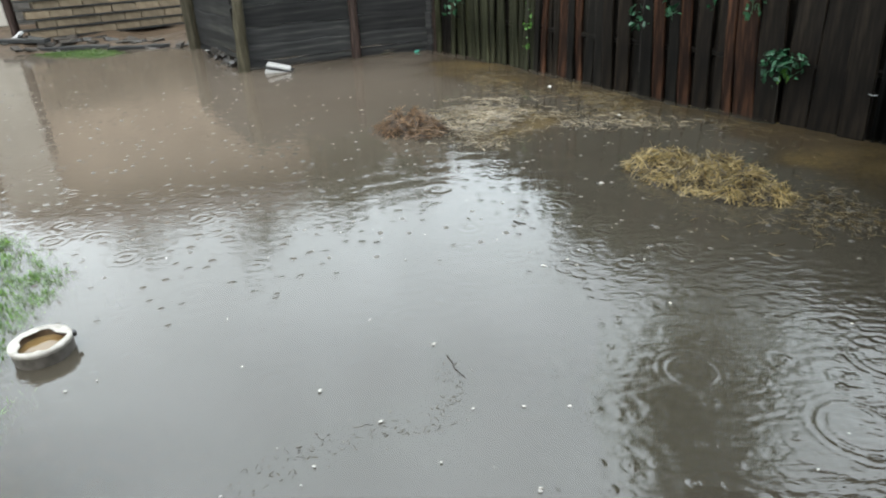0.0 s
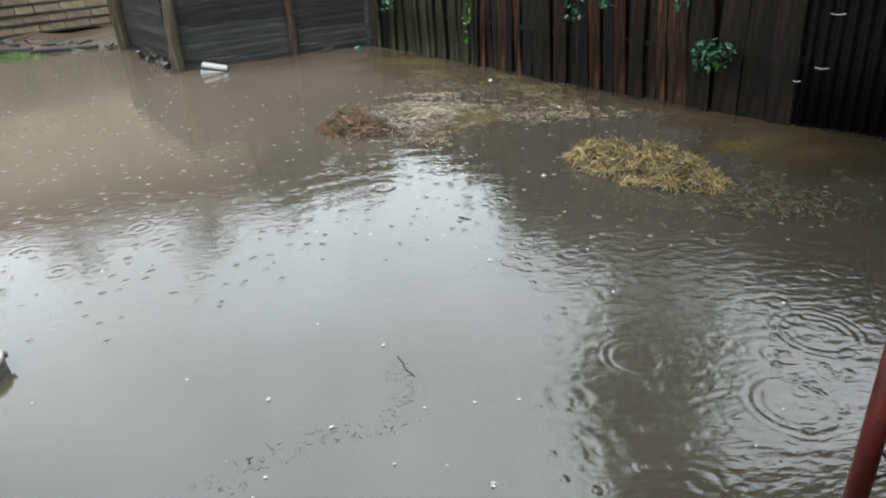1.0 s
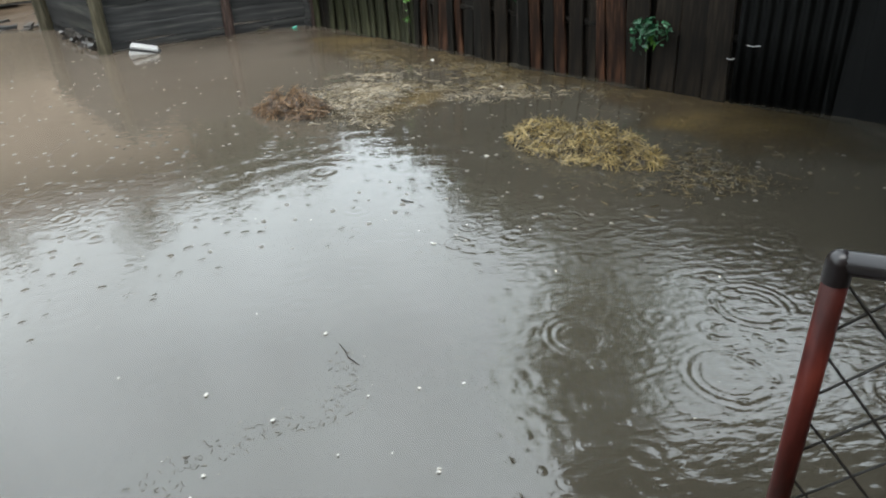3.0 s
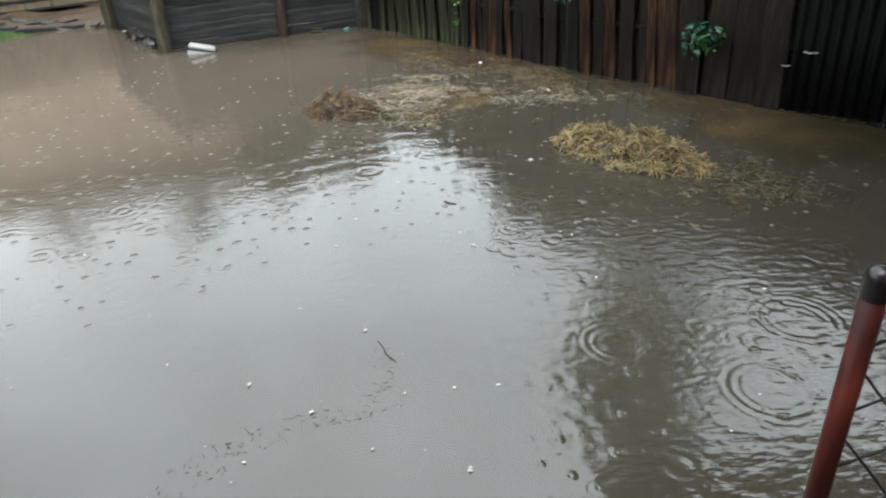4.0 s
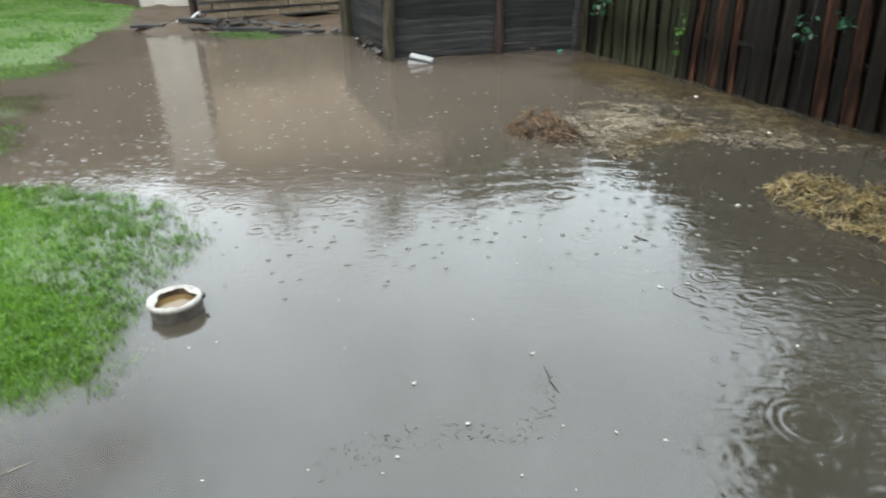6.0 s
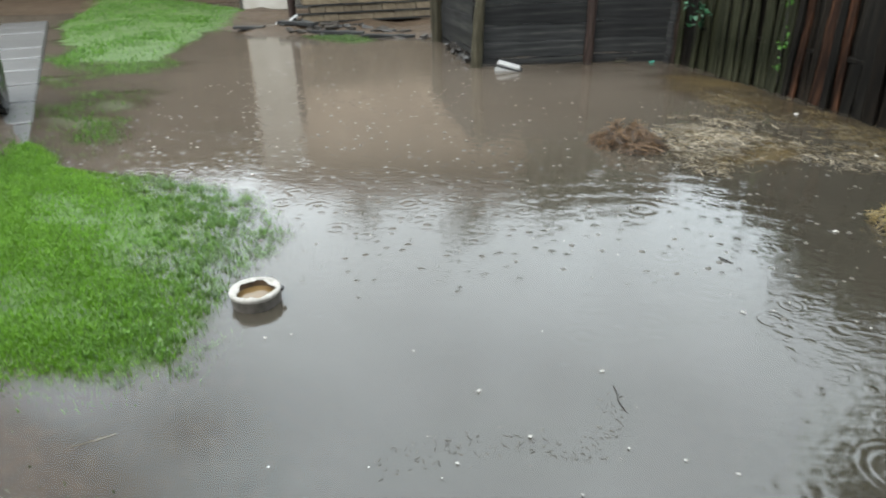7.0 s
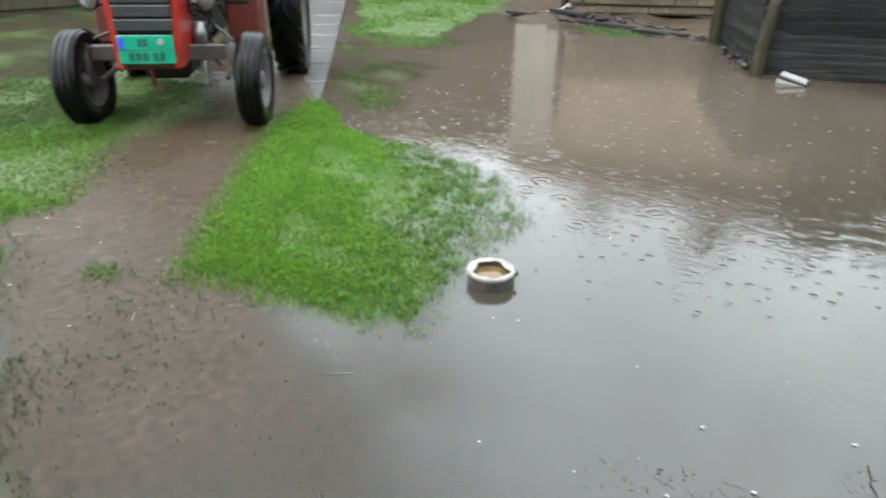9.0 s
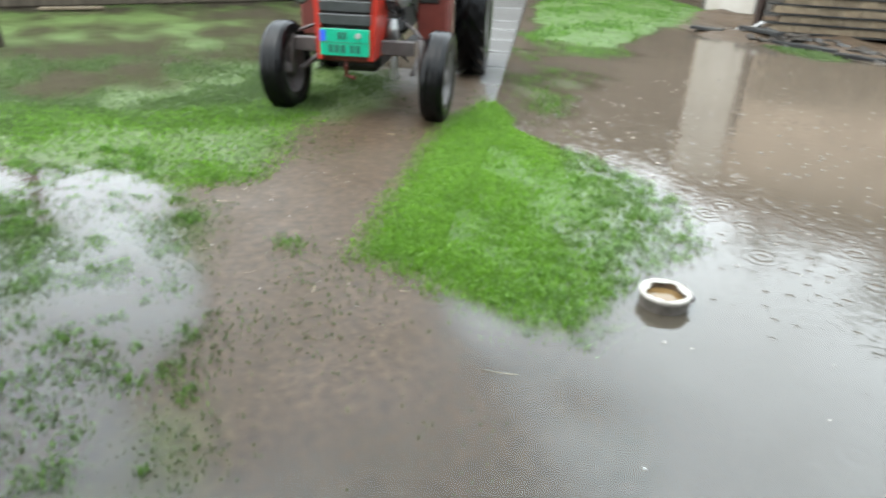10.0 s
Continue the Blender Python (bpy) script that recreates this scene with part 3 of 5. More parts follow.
def plank_mesh(length, height, thick, wave=0.012):
    """A weathered board along x, standing on edge, with an uneven lower and upper edge."""
    bm = bmesh.new()
    k = 7
    rows = []
    for i in range(k + 1):
        x = -length / 2 + length * i / k
        lo, hi = -height / 2 + random.uniform(-wave, wave), height / 2 + random.uniform(-wave, wave)
        y = random.uniform(-0.003, 0.003)
        rows.append([bm.verts.new((x, y + s * thick / 2, z)) for s, z in ((-1, lo), (-1, hi - 0.004), (-0.6, hi), (1, hi), (1, lo))])
    for p, q in zip(rows, rows[1:]):
        for j in range(5):
            bm.faces.new((p[j], p[(j + 1) % 5], q[(j + 1) % 5], q[j]))
    bm.faces.new(rows[0])
    bm.faces.new(rows[-1][::-1])
    return bm


def post_mesh(r, height, lean=(0, 0), seg=9):
    bm = bmesh.new()
    prev = None
    for i in range(7):
        t = i / 6
        ring = []
        for j in range(seg):
            a = 2 * math.pi * j / seg
            rr = r * (1.08 - 0.14 * t) * random.uniform(0.93, 1.07)
            ring.append(bm.verts.new((lean[0] * t + rr * math.cos(a) + random.uniform(-0.003, 0.003), lean[1] * t + rr * math.sin(a), -0.12 + (height + 0.12) * t)))
        if prev:
            for j in range(seg):
                bm.faces.new((prev[j], prev[(j + 1) % seg], ring[(j + 1) % seg], ring[j]))
        prev = ring
    bm.faces.new(prev)
    return bm


PEN_H = 0.80
CORNER, MIDDLE, END, BACK = Vector((-2.16, 7.36, 0)), Vector((-0.98, 7.99, 0)), Vector((-0.05, 8.27, 0)), Vector((-3.27, 9.1, 0))
pen = thing("timber_pen", Matrix(), "weathered dark plank pen on round posts standing in flood water", "pen")
for name, p, r, lean, mat in (("post", CORNER, 0.062, (0.06, 0), post_wood), ("post", MIDDLE, 0.052, (0.0, 0.02), red_post_wood), ("post", END, 0.045, (-0.03, 0), red_post_wood), ("post", BACK, 0.09, (0.0, 0), post_wood)):
    ob = part(name, post_mesh(r, PEN_H + 0.05, lean), mat, pen, smooth=True)
    ob.matrix_world = pose(p.x, p.y, 0)
LEVELS = [(-0.13, 0.10), (-0.035, 0.06), (0.085, 0.165), (0.255, 0.205), (0.465, 0.225), (0.70, 0.23)]
for a, b_, z0 in ((CORNER, MIDDLE, 0.0), (MIDDLE, END, 0.025), (CORNER, BACK, 0.06), (END, BACK + Vector((1.9, 1.0, 0)), 0.0), (BACK, BACK + Vector((1.9, 1.0, 0)), 0.0)):
    d = b_ - a
    turn = math.degrees(math.atan2(d.y, d.x))
    inward = Vector((-d.y, d.x, 0)).normalized() * (0.055 if a is not CORNER or b_ is not BACK else -0.055)
    for z, hgt in LEVELS:
        c = (a + b_) / 2 + inward * random.uniform(0.9, 1.25)
        ob = part("plank", plank_mesh(d.length + 0.06, hgt, 0.03), dark_plank, pen)
        ob.matrix_world = pose(c.x, c.y, z0 + z + 0.09 + random.uniform(-0.006, 0.006), 0, random.uniform(-0.8, 0.8), turn)
# litter caught under the pen's side wall
bm = bmesh.new()
for i in range(26):
    t = i / 26
    p = CORNER.lerp(BACK, 0.05 + 0.6 * t) + Vector((random.uniform(-0.05, 0.05), random.uniform(-0.05, 0.05), random.uniform(-0.02, 0.10)))
    box(bm, (random.uniform(0.03, 0.1), random.uniform(0.03, 0.07), random.uniform(0.02, 0.05)), pose(*p, random.uniform(-40, 40), random.uniform(-40, 40), random.uniform(0, 180)), 0.0, 0.008)
ob = part("rubble", bm, wet_stone)
tagged(ob, "dark wet rubble under the pen's side wall", "rubble", "", "stuff")

# ---- board fence ----
FENCE = [Vector((-0.02, 8.24, 0)), Vector((0.79, 7.16, 0)), Vector((1.50, 6.06, 0)), Vector((2.07, 5.27, 0)), Vector((2.52, 4.66, 0)), Vector((2.86, 4.27, 0))]
fence = thing("board_fence", Matrix(), "old upright board fence, mossy to rust-brown, with gaps and vines", "fence")
H_FENCE = 1.3


def board_mesh(w, height, thick=0.022):
    bm = bmesh.new()
    k = 6
    rows = []
    bow = random.uniform(-0.012, 0.012)
    for i in range(k + 1):
        t = i / k
        x0, x1 = -w / 2 + random.uniform(-0.005, 0.005), w / 2 + random.uniform(-0.005, 0.005)
        o = bow * math.sin(math.pi * t)
        rows.append([bm.verts.new((x + o, y, -0.06 + t * (height + 0.06))) for x, y in ((x0, -thick / 2 + 0.004), (x0 + 0.006, -thick / 2), (x1 - 0.006, -thick / 2), (x1, -thick / 2 + 0.004), (x1, thick / 2), (x0, thick / 2))])
    for p, q in zip(rows, rows[1:]):
        for j in range(6):
            bm.faces.new((p[j], p[(j + 1) % 6], q[(j + 1) % 6], q[j]))
    bm.faces.new(rows[0])
    bm.faces.new(rows[-1][::-1])
    return bm


span = sum((q - p).length for p, q in zip(FENCE, FENCE[1:]))


def along(line, s):
    for p, q in zip(line, line[1:]):
        if s <= (q - p).length or q is line[-1]:
            d = (q - p).normalized()
            return p + d * s, math.degrees(math.atan2(d.y, d.x))
        s -= (q - p).length


s = 0.02
while s < span - 0.05:
    u = s / span
    w = random.uniform(0.055, 0.09) if u < 0.4 else random.uniform(0.07, 0.15) if u < 0.8 else random.uniform(0.15, 0.21)
    w = min(w, span - s)
    pick = random.random()
    if u < 0.36:
        key = "mossy" if pick < 0.75 else "dark"
    elif u < 0.82:
        key = "dark" if pick < 0.42 else "rusty" if pick < 0.74 else "grey"
    else:
        key = "grey"
    p, turn = along(FENCE, s + w / 2)
    out = random.uniform(-0.020, 0.020)
    ob = part("board", board_mesh(w, H_FENCE * random.uniform(0.93, 1.06)), fence_wood[key], fence)
    ob.matrix_world = pose(p.x + out, p.y + out, 0, random.uniform(-1.5, 1.5), -1.5 + random.uniform(-2.6, 2.6) - (2.0 if u > 0.6 else 0), turn)
    s += w + (random.uniform(0.006, 0.034) if u < 0.8 else 0.006)
# dark boards added behind the fence only to keep sky out of the gaps
s = -0.05
while s < span:
    w = random.uniform(0.10, 0.17)
    p, turn = along(FENCE, min(max(s + w / 2, 0.0), span - 0.01))
    q = Vector((math.sin(radians(turn)), -math.cos(radians(turn)), 0)) * -0.05
    ob = part("back_board", board_mesh(w, H_FENCE * random.uniform(0.9, 1.0)), fence_wood["dark"], fence)
    ob.matrix_world = pose(p.x + q.x, p.y + q.y, 0, 0, random.uniform(-1, 1), turn)
    s += w - 0.035
for z in (0.42, 1.02):
    bm = bmesh.new()
    for p, q in zip(FENCE, FENCE[1:]):
        o = Vector((0.03, 0.025, 0))
        tube(bm, p + o + Vector((0, 0, z)), q + o + Vector((0, 0, z)), 0.028, 0.026, 6)
    part("rail", bm, fence_wood["dark"], fence)

# dark ribbed sheet, then dark wide boards
SHEET_A, SHEET_B, DARK_B = Vector((2.88, 4.25, 0)), Vector((3.36, 3.76, 0)), Vector((6.3, -0.1, 0))
d = SHEET_B - SHEET_A
bm = bmesh.new()
k = 72
cols = []
for i in range(k + 1):
    p = SHEET_A + d * (i / k)
    o = Vector((d.y, -d.x, 0)).normalized() * 0.014 * math.sin(i / k * 2 * math.pi * 9)
    cols.append([bm.verts.new(p + o + Vector((-0.07 * t, 0.03 * t, -0.05 + 1.5 * t))) for t in (0, 0.35, 0.7, 1)])
for p, q in zip(cols, cols[1:]):
    for j in range(3):
        bm.faces.new((p[j], q[j], q[j + 1], p[j + 1]))
ob = part("ribbed_sheet", bm, tar_sheet, smooth=True)
mod = ob.modifiers.new("thick", "SOLIDIFY")
mod.thickness = 0.003
tagged(ob, "black ribbed sheet panel closing the fence", "fence panel")
for u, z, w in ((0.22, 0.74, 0.085), (0.16, 0.40, 0.085), (-0.04, 0.30, 0.05)):
    bm = bmesh.new()
    p = SHEET_A + d * u
    across = d.normalized()
    tube(bm, p - across * w / 2, p + Vector((0, 0, -0.006)), 0.0035, 0.003, 6)
    tube(bm, p + Vector((0, 0, -0.006)), p + across * w / 2 + Vector((0, 0, 0.003)), 0.003, 0.0035, 6)
    ob = part("wire_tie", bm, white_plastic)
    ob.location = Vector((d.y, -d.x, 0)).normalized() * 0.03 + Vector((-0.047 * z, 0.02 * z, z))
    tagged(ob, "short pale wire tie on the black sheet", "wire", "wire ties")
# extra board, added to block sky between the sheet and the dark boards
bm = board_mesh(0.34, 1.5)
ob = part("sky_blocker", bm, tar_sheet, None)
ob.matrix_world = pose(SHEET_B.x + 0.07, SHEET_B.y + 0.06, 0, 0, -2, -49)
tagged(ob, "added dark board blocking the sky gap at the ribbed sheet's edge", "board")
dark_fence = thing("dark_board_fence", Matrix(), "blackened wide upright boards beside the ribbed sheet", "fence")
d = DARK_B - SHEET_B
turn = math.degrees(math.atan2(d.y, d.x))
s = -0.10
while s < d.length:
    w = random.uniform(0.09, 0.16)
    p = SHEET_B + d.normalized() * (s + w / 2)
    ob = part("board", board_mesh(w, 1.5), tar_sheet, dark_fence)
    ob.matrix_world = pose(p.x, p.y, 0, random.uniform(-1, 1), -3 + random.uniform(-0.4, 0.4), turn)
    s += w - 0.016

# ---- leaves on the fence ----


def leaf_cloud(centres, radius, count, size, flat=0.6, droop=0.3):
    """Pointed, folded leaves scattered about the centres."""
    vs, fs = [], []
    cs = np.array(centres, float)
    for i in range(count):
        c = cs[rng.integers(len(cs))] + rng.normal(0, 1, 3) * radius
        L = size * rng.uniform(0.6, 1.25)
        m = Euler((rng.uniform(-1, 1) * flat * 2, rng.uniform(-1, 1) * flat * 2 + droop, rng.uniform(0, 6.28))).to_matrix()
        k = len(vs)
        for v in ((0, 0, 0), (0.45 * L, 0.28 * L, 0.06 * L), (L, 0, -0.08 * L), (0.45 * L, -0.28 * L, 0.06 * L), (0.5 * L, 0, -0.02 * L)):
            vs.append(Vector(c) + m @ Vector(v))
        fs += [(k, k + 4, k + 1), (k + 1, k + 4, k + 2), (k, k + 3, k + 4), (k + 3, k + 2, k + 4)]
    return vs, fs


def vine(name, label, stem, leaves, leaf_r, count, size, mat):
    base = thing(name, Matrix(), label, "plant")
    bm = bmesh.new()
    for p, q in zip(stem, stem[1:]):
        tube(bm, p, q, 0.004, 0.003, 5)
    part("stem", bm, bark, base)
    vs, fs = leaf_cloud(leaves, leaf_r, count, size)
    ob = new("leaves", mesh_of("leaves", vs, fs, mat))
    ob.parent = base
    return base


weed = vine("weed", "leafy green weed growing through the board fence", [(2.45, 4.72, -0.03), (2.43, 4.70, 0.2), (2.40, 4.68, 0.43)], [(2.37, 4.67, 0.48), (2.40, 4.64, 0.42), (2.35, 4.72, 0.44), (2.43, 4.62, 0.46)], 0.050, 150, 0.055, vine_leaf)
vs, fs = leaf_cloud([(2.41, 4.63, 0.375)], 0.018, 10, 0.06)
ob = new("young_leaves", mesh_of("young_leaves", vs, fs, lime_leaf))
ob.parent = weed
tagged(ob, "pale lime young leaves")
vine("creeper", "thin green creeper on the mossy fence boards", [(0.92, 6.87, 0.1), (0.90, 6.84, 0.5), (0.88, 6.86, 1.1)], [(0.91, 6.84, 0.27), (0.89, 6.83, 0.45), (0.90, 6.84, 0.62), (0.88, 6.83, 0.82)], 0.02, 40, 0.045, lime_leaf)
vine("creeper", "green leaves hanging at the pen's end", [(0.16, 7.92, 0.2), (0.14, 7.87, 0.6), (0.18, 7.82, 1.1)], [(0.15, 7.82, 0.53), (0.20, 7.80, 0.61), (0.11, 7.84, 0.67)], 0.05, 40, 0.07, vine_leaf)
vine("creeper", "dark green creeper among the rust-brown boards", [(1.71, 5.68, 0.2), (1.68, 5.63, 0.7), (1.70, 5.59, 1.2)], [(1.65, 5.63, 0.63), (1.62, 5.70, 0.7), (1.83, 5.39, 0.73), (2.02, 5.11, 0.85), (2.22, 4.88, 0.8)], 0.035, 60, 0.06, vine_leaf)

# ---- wire gate ----
G0, GDIR = Vector((0.832, 0.838, 0)), Vector((0.86, -0.51, 0)).normalized()
GLEN, GTOP, GLOW, GR = 0.95, 0.885, 0.06, 0.019
gate = thing("wire_gate", Matrix(), "rusty red steel tube gate with diamond wire mesh, standing open", "gate")
bm = bmesh.new()
tube(bm, G0 + Vector((0.03, -0.01, GLOW)), G0 + Vector((0, 0, GTOP)), GR, GR, 14)
part("upright", bm, gate_red, gate, "rusty red tube", True)
bm = bmesh.new()
tube(bm, G0 + GDIR * GLEN + Vector((0, 0, -0.15)), G0 + GDIR * GLEN + Vector((0, 0, GTOP + 0.1)), GR * 1.2, GR * 1.2, 14)
part("upright", bm, gate_red, gate, "rusty red tube", True)
bm = bmesh.new()
tube(bm, G0 + Vector((0, 0, GTOP)), G0 + GDIR * GLEN + Vector((0, 0, GTOP)), GR * 1.02, GR * 1.02, 14)
bmesh.ops.create_uvsphere(bm, u_segments=14, v_segments=8, radius=GR * 1.06, matrix=Matrix.Translation(G0 + Vector((0, 0, GTOP))))
tube(bm, G0 + Vector((0.001, 0, GTOP - 0.035)), G0 + Vector((0, 0, GTOP)), GR * 1.05, GR * 1.06, 14, False)
part("top_bar", bm, gate_dark, gate, "dark wet tube", True)
bm = bmesh.new()
tube(bm, G0 + Vector((0.03, -0.01, GLOW)), G0 + GDIR * GLEN + Vector((0, 0, GLOW)), GR, GR, 14)
part("bottom_bar", bm, gate_red, gate, "", True)
bm = bmesh.new()
PITCH = 0.135
for sgn in (1, -1):
    k = -10
    while k < 20:
        pts = []
        for j in range(40):
            x = 0.01 + j * (GLEN - 0.02) / 39
            z = GLOW + (k * PITCH + sgn * x * 1.15)
            if GLOW <= z <= GTOP:
                pts.append(G0 + GDIR * x + Vector((0, 0, z)) + Vector((0, 0.002 * sgn, 0)) + Vector((random.uniform(-1, 1), random.uniform(-1, 1), random.uniform(-1, 1))) * 0.0012)
        knots = pts[::3] + pts[-1:]
        for p, q in zip(knots, knots[1:]):
            if (q - p).length > 0.004:
                tube(bm, p, q, 0.0025, 0.0025, 5, False)
        k += 1
part("wire_mesh", bm, wire_metal, gate, "dark rusted diamond wire")
bm = bmesh.new()
tube(bm, G0 + Vector((0.012, 0.0, 0.33)), G0 + Vector((0.055, -0.02, 0.335)), 0.008, 0.006, 8)
part("latch_stub", bm, gate_red, gate)

# ---- concrete bowl ----
bowl = thing("concrete_bowl", pose(-1.478, 2.072, 0, 0, 0, 20) @ Matrix.Diagonal((0.91, 0.91, 1.06, 1)), "round white-rimmed concrete trough with brown water, standing in the flood", "trough")
bm = bmesh.new()
lathe(bm, [(0.106, -0.08), (0.113, 0.0), (0.116, 0.036), (0.117, 0.046)], 40)
for v in bm.verts:
    v.co.x *= 1 + 0.03 * math.sin(3 * math.atan2(v.co.y, v.co.x)) * random.uniform(0.6, 1)
part("wall", bm, bowl_concrete, bowl, "rough grey-brown concrete side", True)
bm = bmesh.new()
lathe(bm, [(0.117, 0.044), (0.119, 0.054), (0.116, 0.059), (0.101, 0.060), (0.084, 0.054)], 40)
for v in bm.verts:
    a = math.atan2(v.co.y, v.co.x)
    r = math.hypot(v.co.x, v.co.y)
    if r < 0.1:
        s = 1 + 0.09 * math.sin(5 * a + 0.7) + 0.06 * math.sin(3 * a + 2) + random.uniform(-0.03, 0.03)
        v.co.x *= s
        v.co.y *= s
    v.co.z += random.uniform(-0.0015, 0.0015)
part("rim", bm, bowl_rim, bowl, "chipped white rim", True)
bm = bmesh.new()
lathe(bm, [(0.098, 0.058), (0.088, 0.03), (0.078, 0.0)], 40)
part("inside_wall", bm, bowl_mud, bowl, "brown muddy inside", True)
bm = bmesh.new()
box(bm, (0.018, 0.026, 0.016), pose(0.120, 0.022, 0.048, 0, 20, 10), 0.003, 0.002)
part("clip", bm, black_plastic, bowl, "small black clip on the rim")
bm = bmesh.new()
bmesh.ops.create_circle(bm, cap_ends=True, segments=40, radius=0.088, matrix=pose(0, 0, 0.030))
part("water", bm, bowl_water, bowl, "amber brown water")

# ---- floating white box ----
fl = thing("foam_box", pose(-1.76, 7.30, -0.015, 0, 8, 8), "white foam box with a dark seam, half sunk beside the pen", "box")
bm = bmesh.new()
box(bm, (0.28, 0.16, 0.07), pose(0, 0, 0.005), 0.012, 0.004)
part("body", bm, white_plastic, fl)
bm = bmesh.new()
box(bm, (0.285, 0.165, 0.014), pose(0.01, 0, 0.046, 0, 3), 0.002)
part("seam", bm, black_plastic, fl)
bm = bmesh.new()
box(bm, (0.26, 0.15, 0.036), pose(0.0, 0, 0.070, 0, 5), 0.010, 0.004)
part("lid", bm, white_plastic, fl)
bm = bmesh.new()
box(bm, (0.06, 0.022, 0.025), pose(-0.27, 8.16, 0.012, 0, -15, 20), 0.006, 0.003)
tagged(part("bottle_scrap", bm, teal_plastic), "small teal plastic scrap at the pen's foot", "litter")
bm = bmesh.new()
box(bm, (0.15, 0.035, 0.022), pose(-0.62, 8.05, 0.02, 0, 0, 25), 0.01, 0.008)
tagged(part("wood_scrap", bm, post_wood), "short grey wood scrap floating by the pen", "litter")


# ---- straw heaps ----
def stalks(count, place, length, thick, mat_name, mat, flat=0.5):
    """Thin three-sided stalks. place() gives a spot and a slope."""
    vs, fs = [], []
    for _ in range(count):
        c, tilt = place()
        L, w = rng.uniform(*length), rng.uniform(*thick)
        a = rng.uniform(0, 6.283)
        e = rng.normal(0, flat) + (math.atan(tilt[0] * math.cos(a) + tilt[1] * math.sin(a)) if tilt else 0.0)
        d = Vector((math.cos(a) * math.cos(e), math.sin(a) * math.cos(e), math.sin(e)))
        u = d.cross(Vector((0, 0, 1))).normalized() * w
        v = d.cross(u).normalized() * w
        mid = Vector(c) + Vector((0, 0, rng.uniform(-0.1, 0.1) * L))
        k = len(vs)
        for q in (Vector(c) - d * L / 2, mid, Vector(c) + d * L / 2):
            vs += [q + u, q - u * 0.5 + v * 0.87, q - u * 0.5 - v * 0.87]
        for r in (0, 3):
            for j in range(3):
                fs.append((k + r + j, k + r + (j + 1) % 3, k + r + 3 + (j + 1) % 3, k + r + 3 + j))
    return vs, fs


def heap(name, label, centre, turn, half, height, count, mat, dirt, lumps):
    root = thing(name, Matrix(), label, "straw heap")
    m = pose(centre[0], centre[1], 0, 0, 0, turn)

    def top(u, v):
        base = 0.0
        for lx, ly, lr, lh in lumps:
            base = max(base, lh * math.exp(-(((u - lx) ** 2 + (v - ly) ** 2) / lr ** 2)))
        edge = max(0.0, 1 - (u * u + v * v) ** 1.5)
        clods = noise.noise(Vector((u * 3.1, v * 2.3, lumps[0][2] * 9))) + 0.5 * noise.noise(Vector((u * 8.0, v * 5.0, 4.0)))
        return height * (0.35 * edge + base * edge ** 0.5 + 0.75 * clods * edge ** 0.5) - 0.03 * (1 - edge)

    nn = 44
    vs, fs = [], []
    for i in range(nn + 1):
        for j in range(nn + 1):
            u, v = -1.1 + 2.2 * i / nn, -1.1 + 2.2 * j / nn
            z = top(u, v) + random.uniform(-0.012, 0.012)
            vs.append(m @ Vector((u * half[0], v * half[1], z - 0.006)))
    for i in range(nn):
        for j in range(nn):
            a = i * (nn + 1) + j
            fs.append((a, a + nn + 1, a + nn + 2, a + 1))
    ob = new("mound", mesh_of("mound", vs, fs, dirt, True))
    ob.parent = root

    def place():
        while True:
            u, v = rng.uniform(-1.05, 1.05, 2)
            if u * u + v * v < 1.05 and rng.uniform() < 0.35 + 1.5 * top(u, v) / height:
                z = max(top(u, v), 0.0) + abs(rng.normal(0, 0.007))
                gu, gv = (top(u + 0.1, v) - top(u - 0.1, v)) / (0.2 * half[0]), (top(u, v + 0.1) - top(u, v - 0.1)) / (0.2 * half[1])
                g = m.to_3x3() @ Vector((gu, gv, 0)) * 0.75
                return m @ Vector((u * half[0], v * half[1], z)), (g.x, g.y)

    vs, fs = stalks(count, place, (0.03, 0.18), (0.0009, 0.0028), "straw", mat, 0.30)
    ob = new("straw", mesh_of("straw", vs, fs, mat))
    ob.parent = root
    tagged(ob, kind="stuff")
    return root


heap("straw_heap", "golden wet straw heap rising from the flood water", (1.54, 3.57), -42, (0.51, 0.26), 0.110, 3000, straw_gold, mound_dirt, [(-0.5, 0.0, 0.45, 1.0), (0.0, -0.1, 0.5, 0.75), (0.55, -0.3, 0.4, 0.7)])
heap("straw_heap", "dark brown dung and straw heap in the flood water", (-0.20, 4.80), -18, (0.31, 0.22), 0.100, 1050, straw_brown, mound_dirt, [(-0.4, -0.1, 0.4, 0.9), (0.15, 0.0, 0.4, 1.0)])


def clumped(x, y, f=1.0):
    return 0.5 + 0.5 * np.tanh(1.3 * rough_land(x * f, y * f, 1.5))


def scatter(poly_points, spread):
    pts = np.array(poly_points, float)

    def place():
        while True:
            w = rng.dirichlet(np.ones(len(pts)) * 0.6)
            p = w @ pts + rng.normal(0, spread, 2)
            if rng.uniform() < 0.06 + clumped(p[0] * 2.2, p[1] * 2.2) ** 2:
                break
        return (p[0], p[1], 0.003 + abs(rng.normal(0, 0.003))), 0.0
    return place


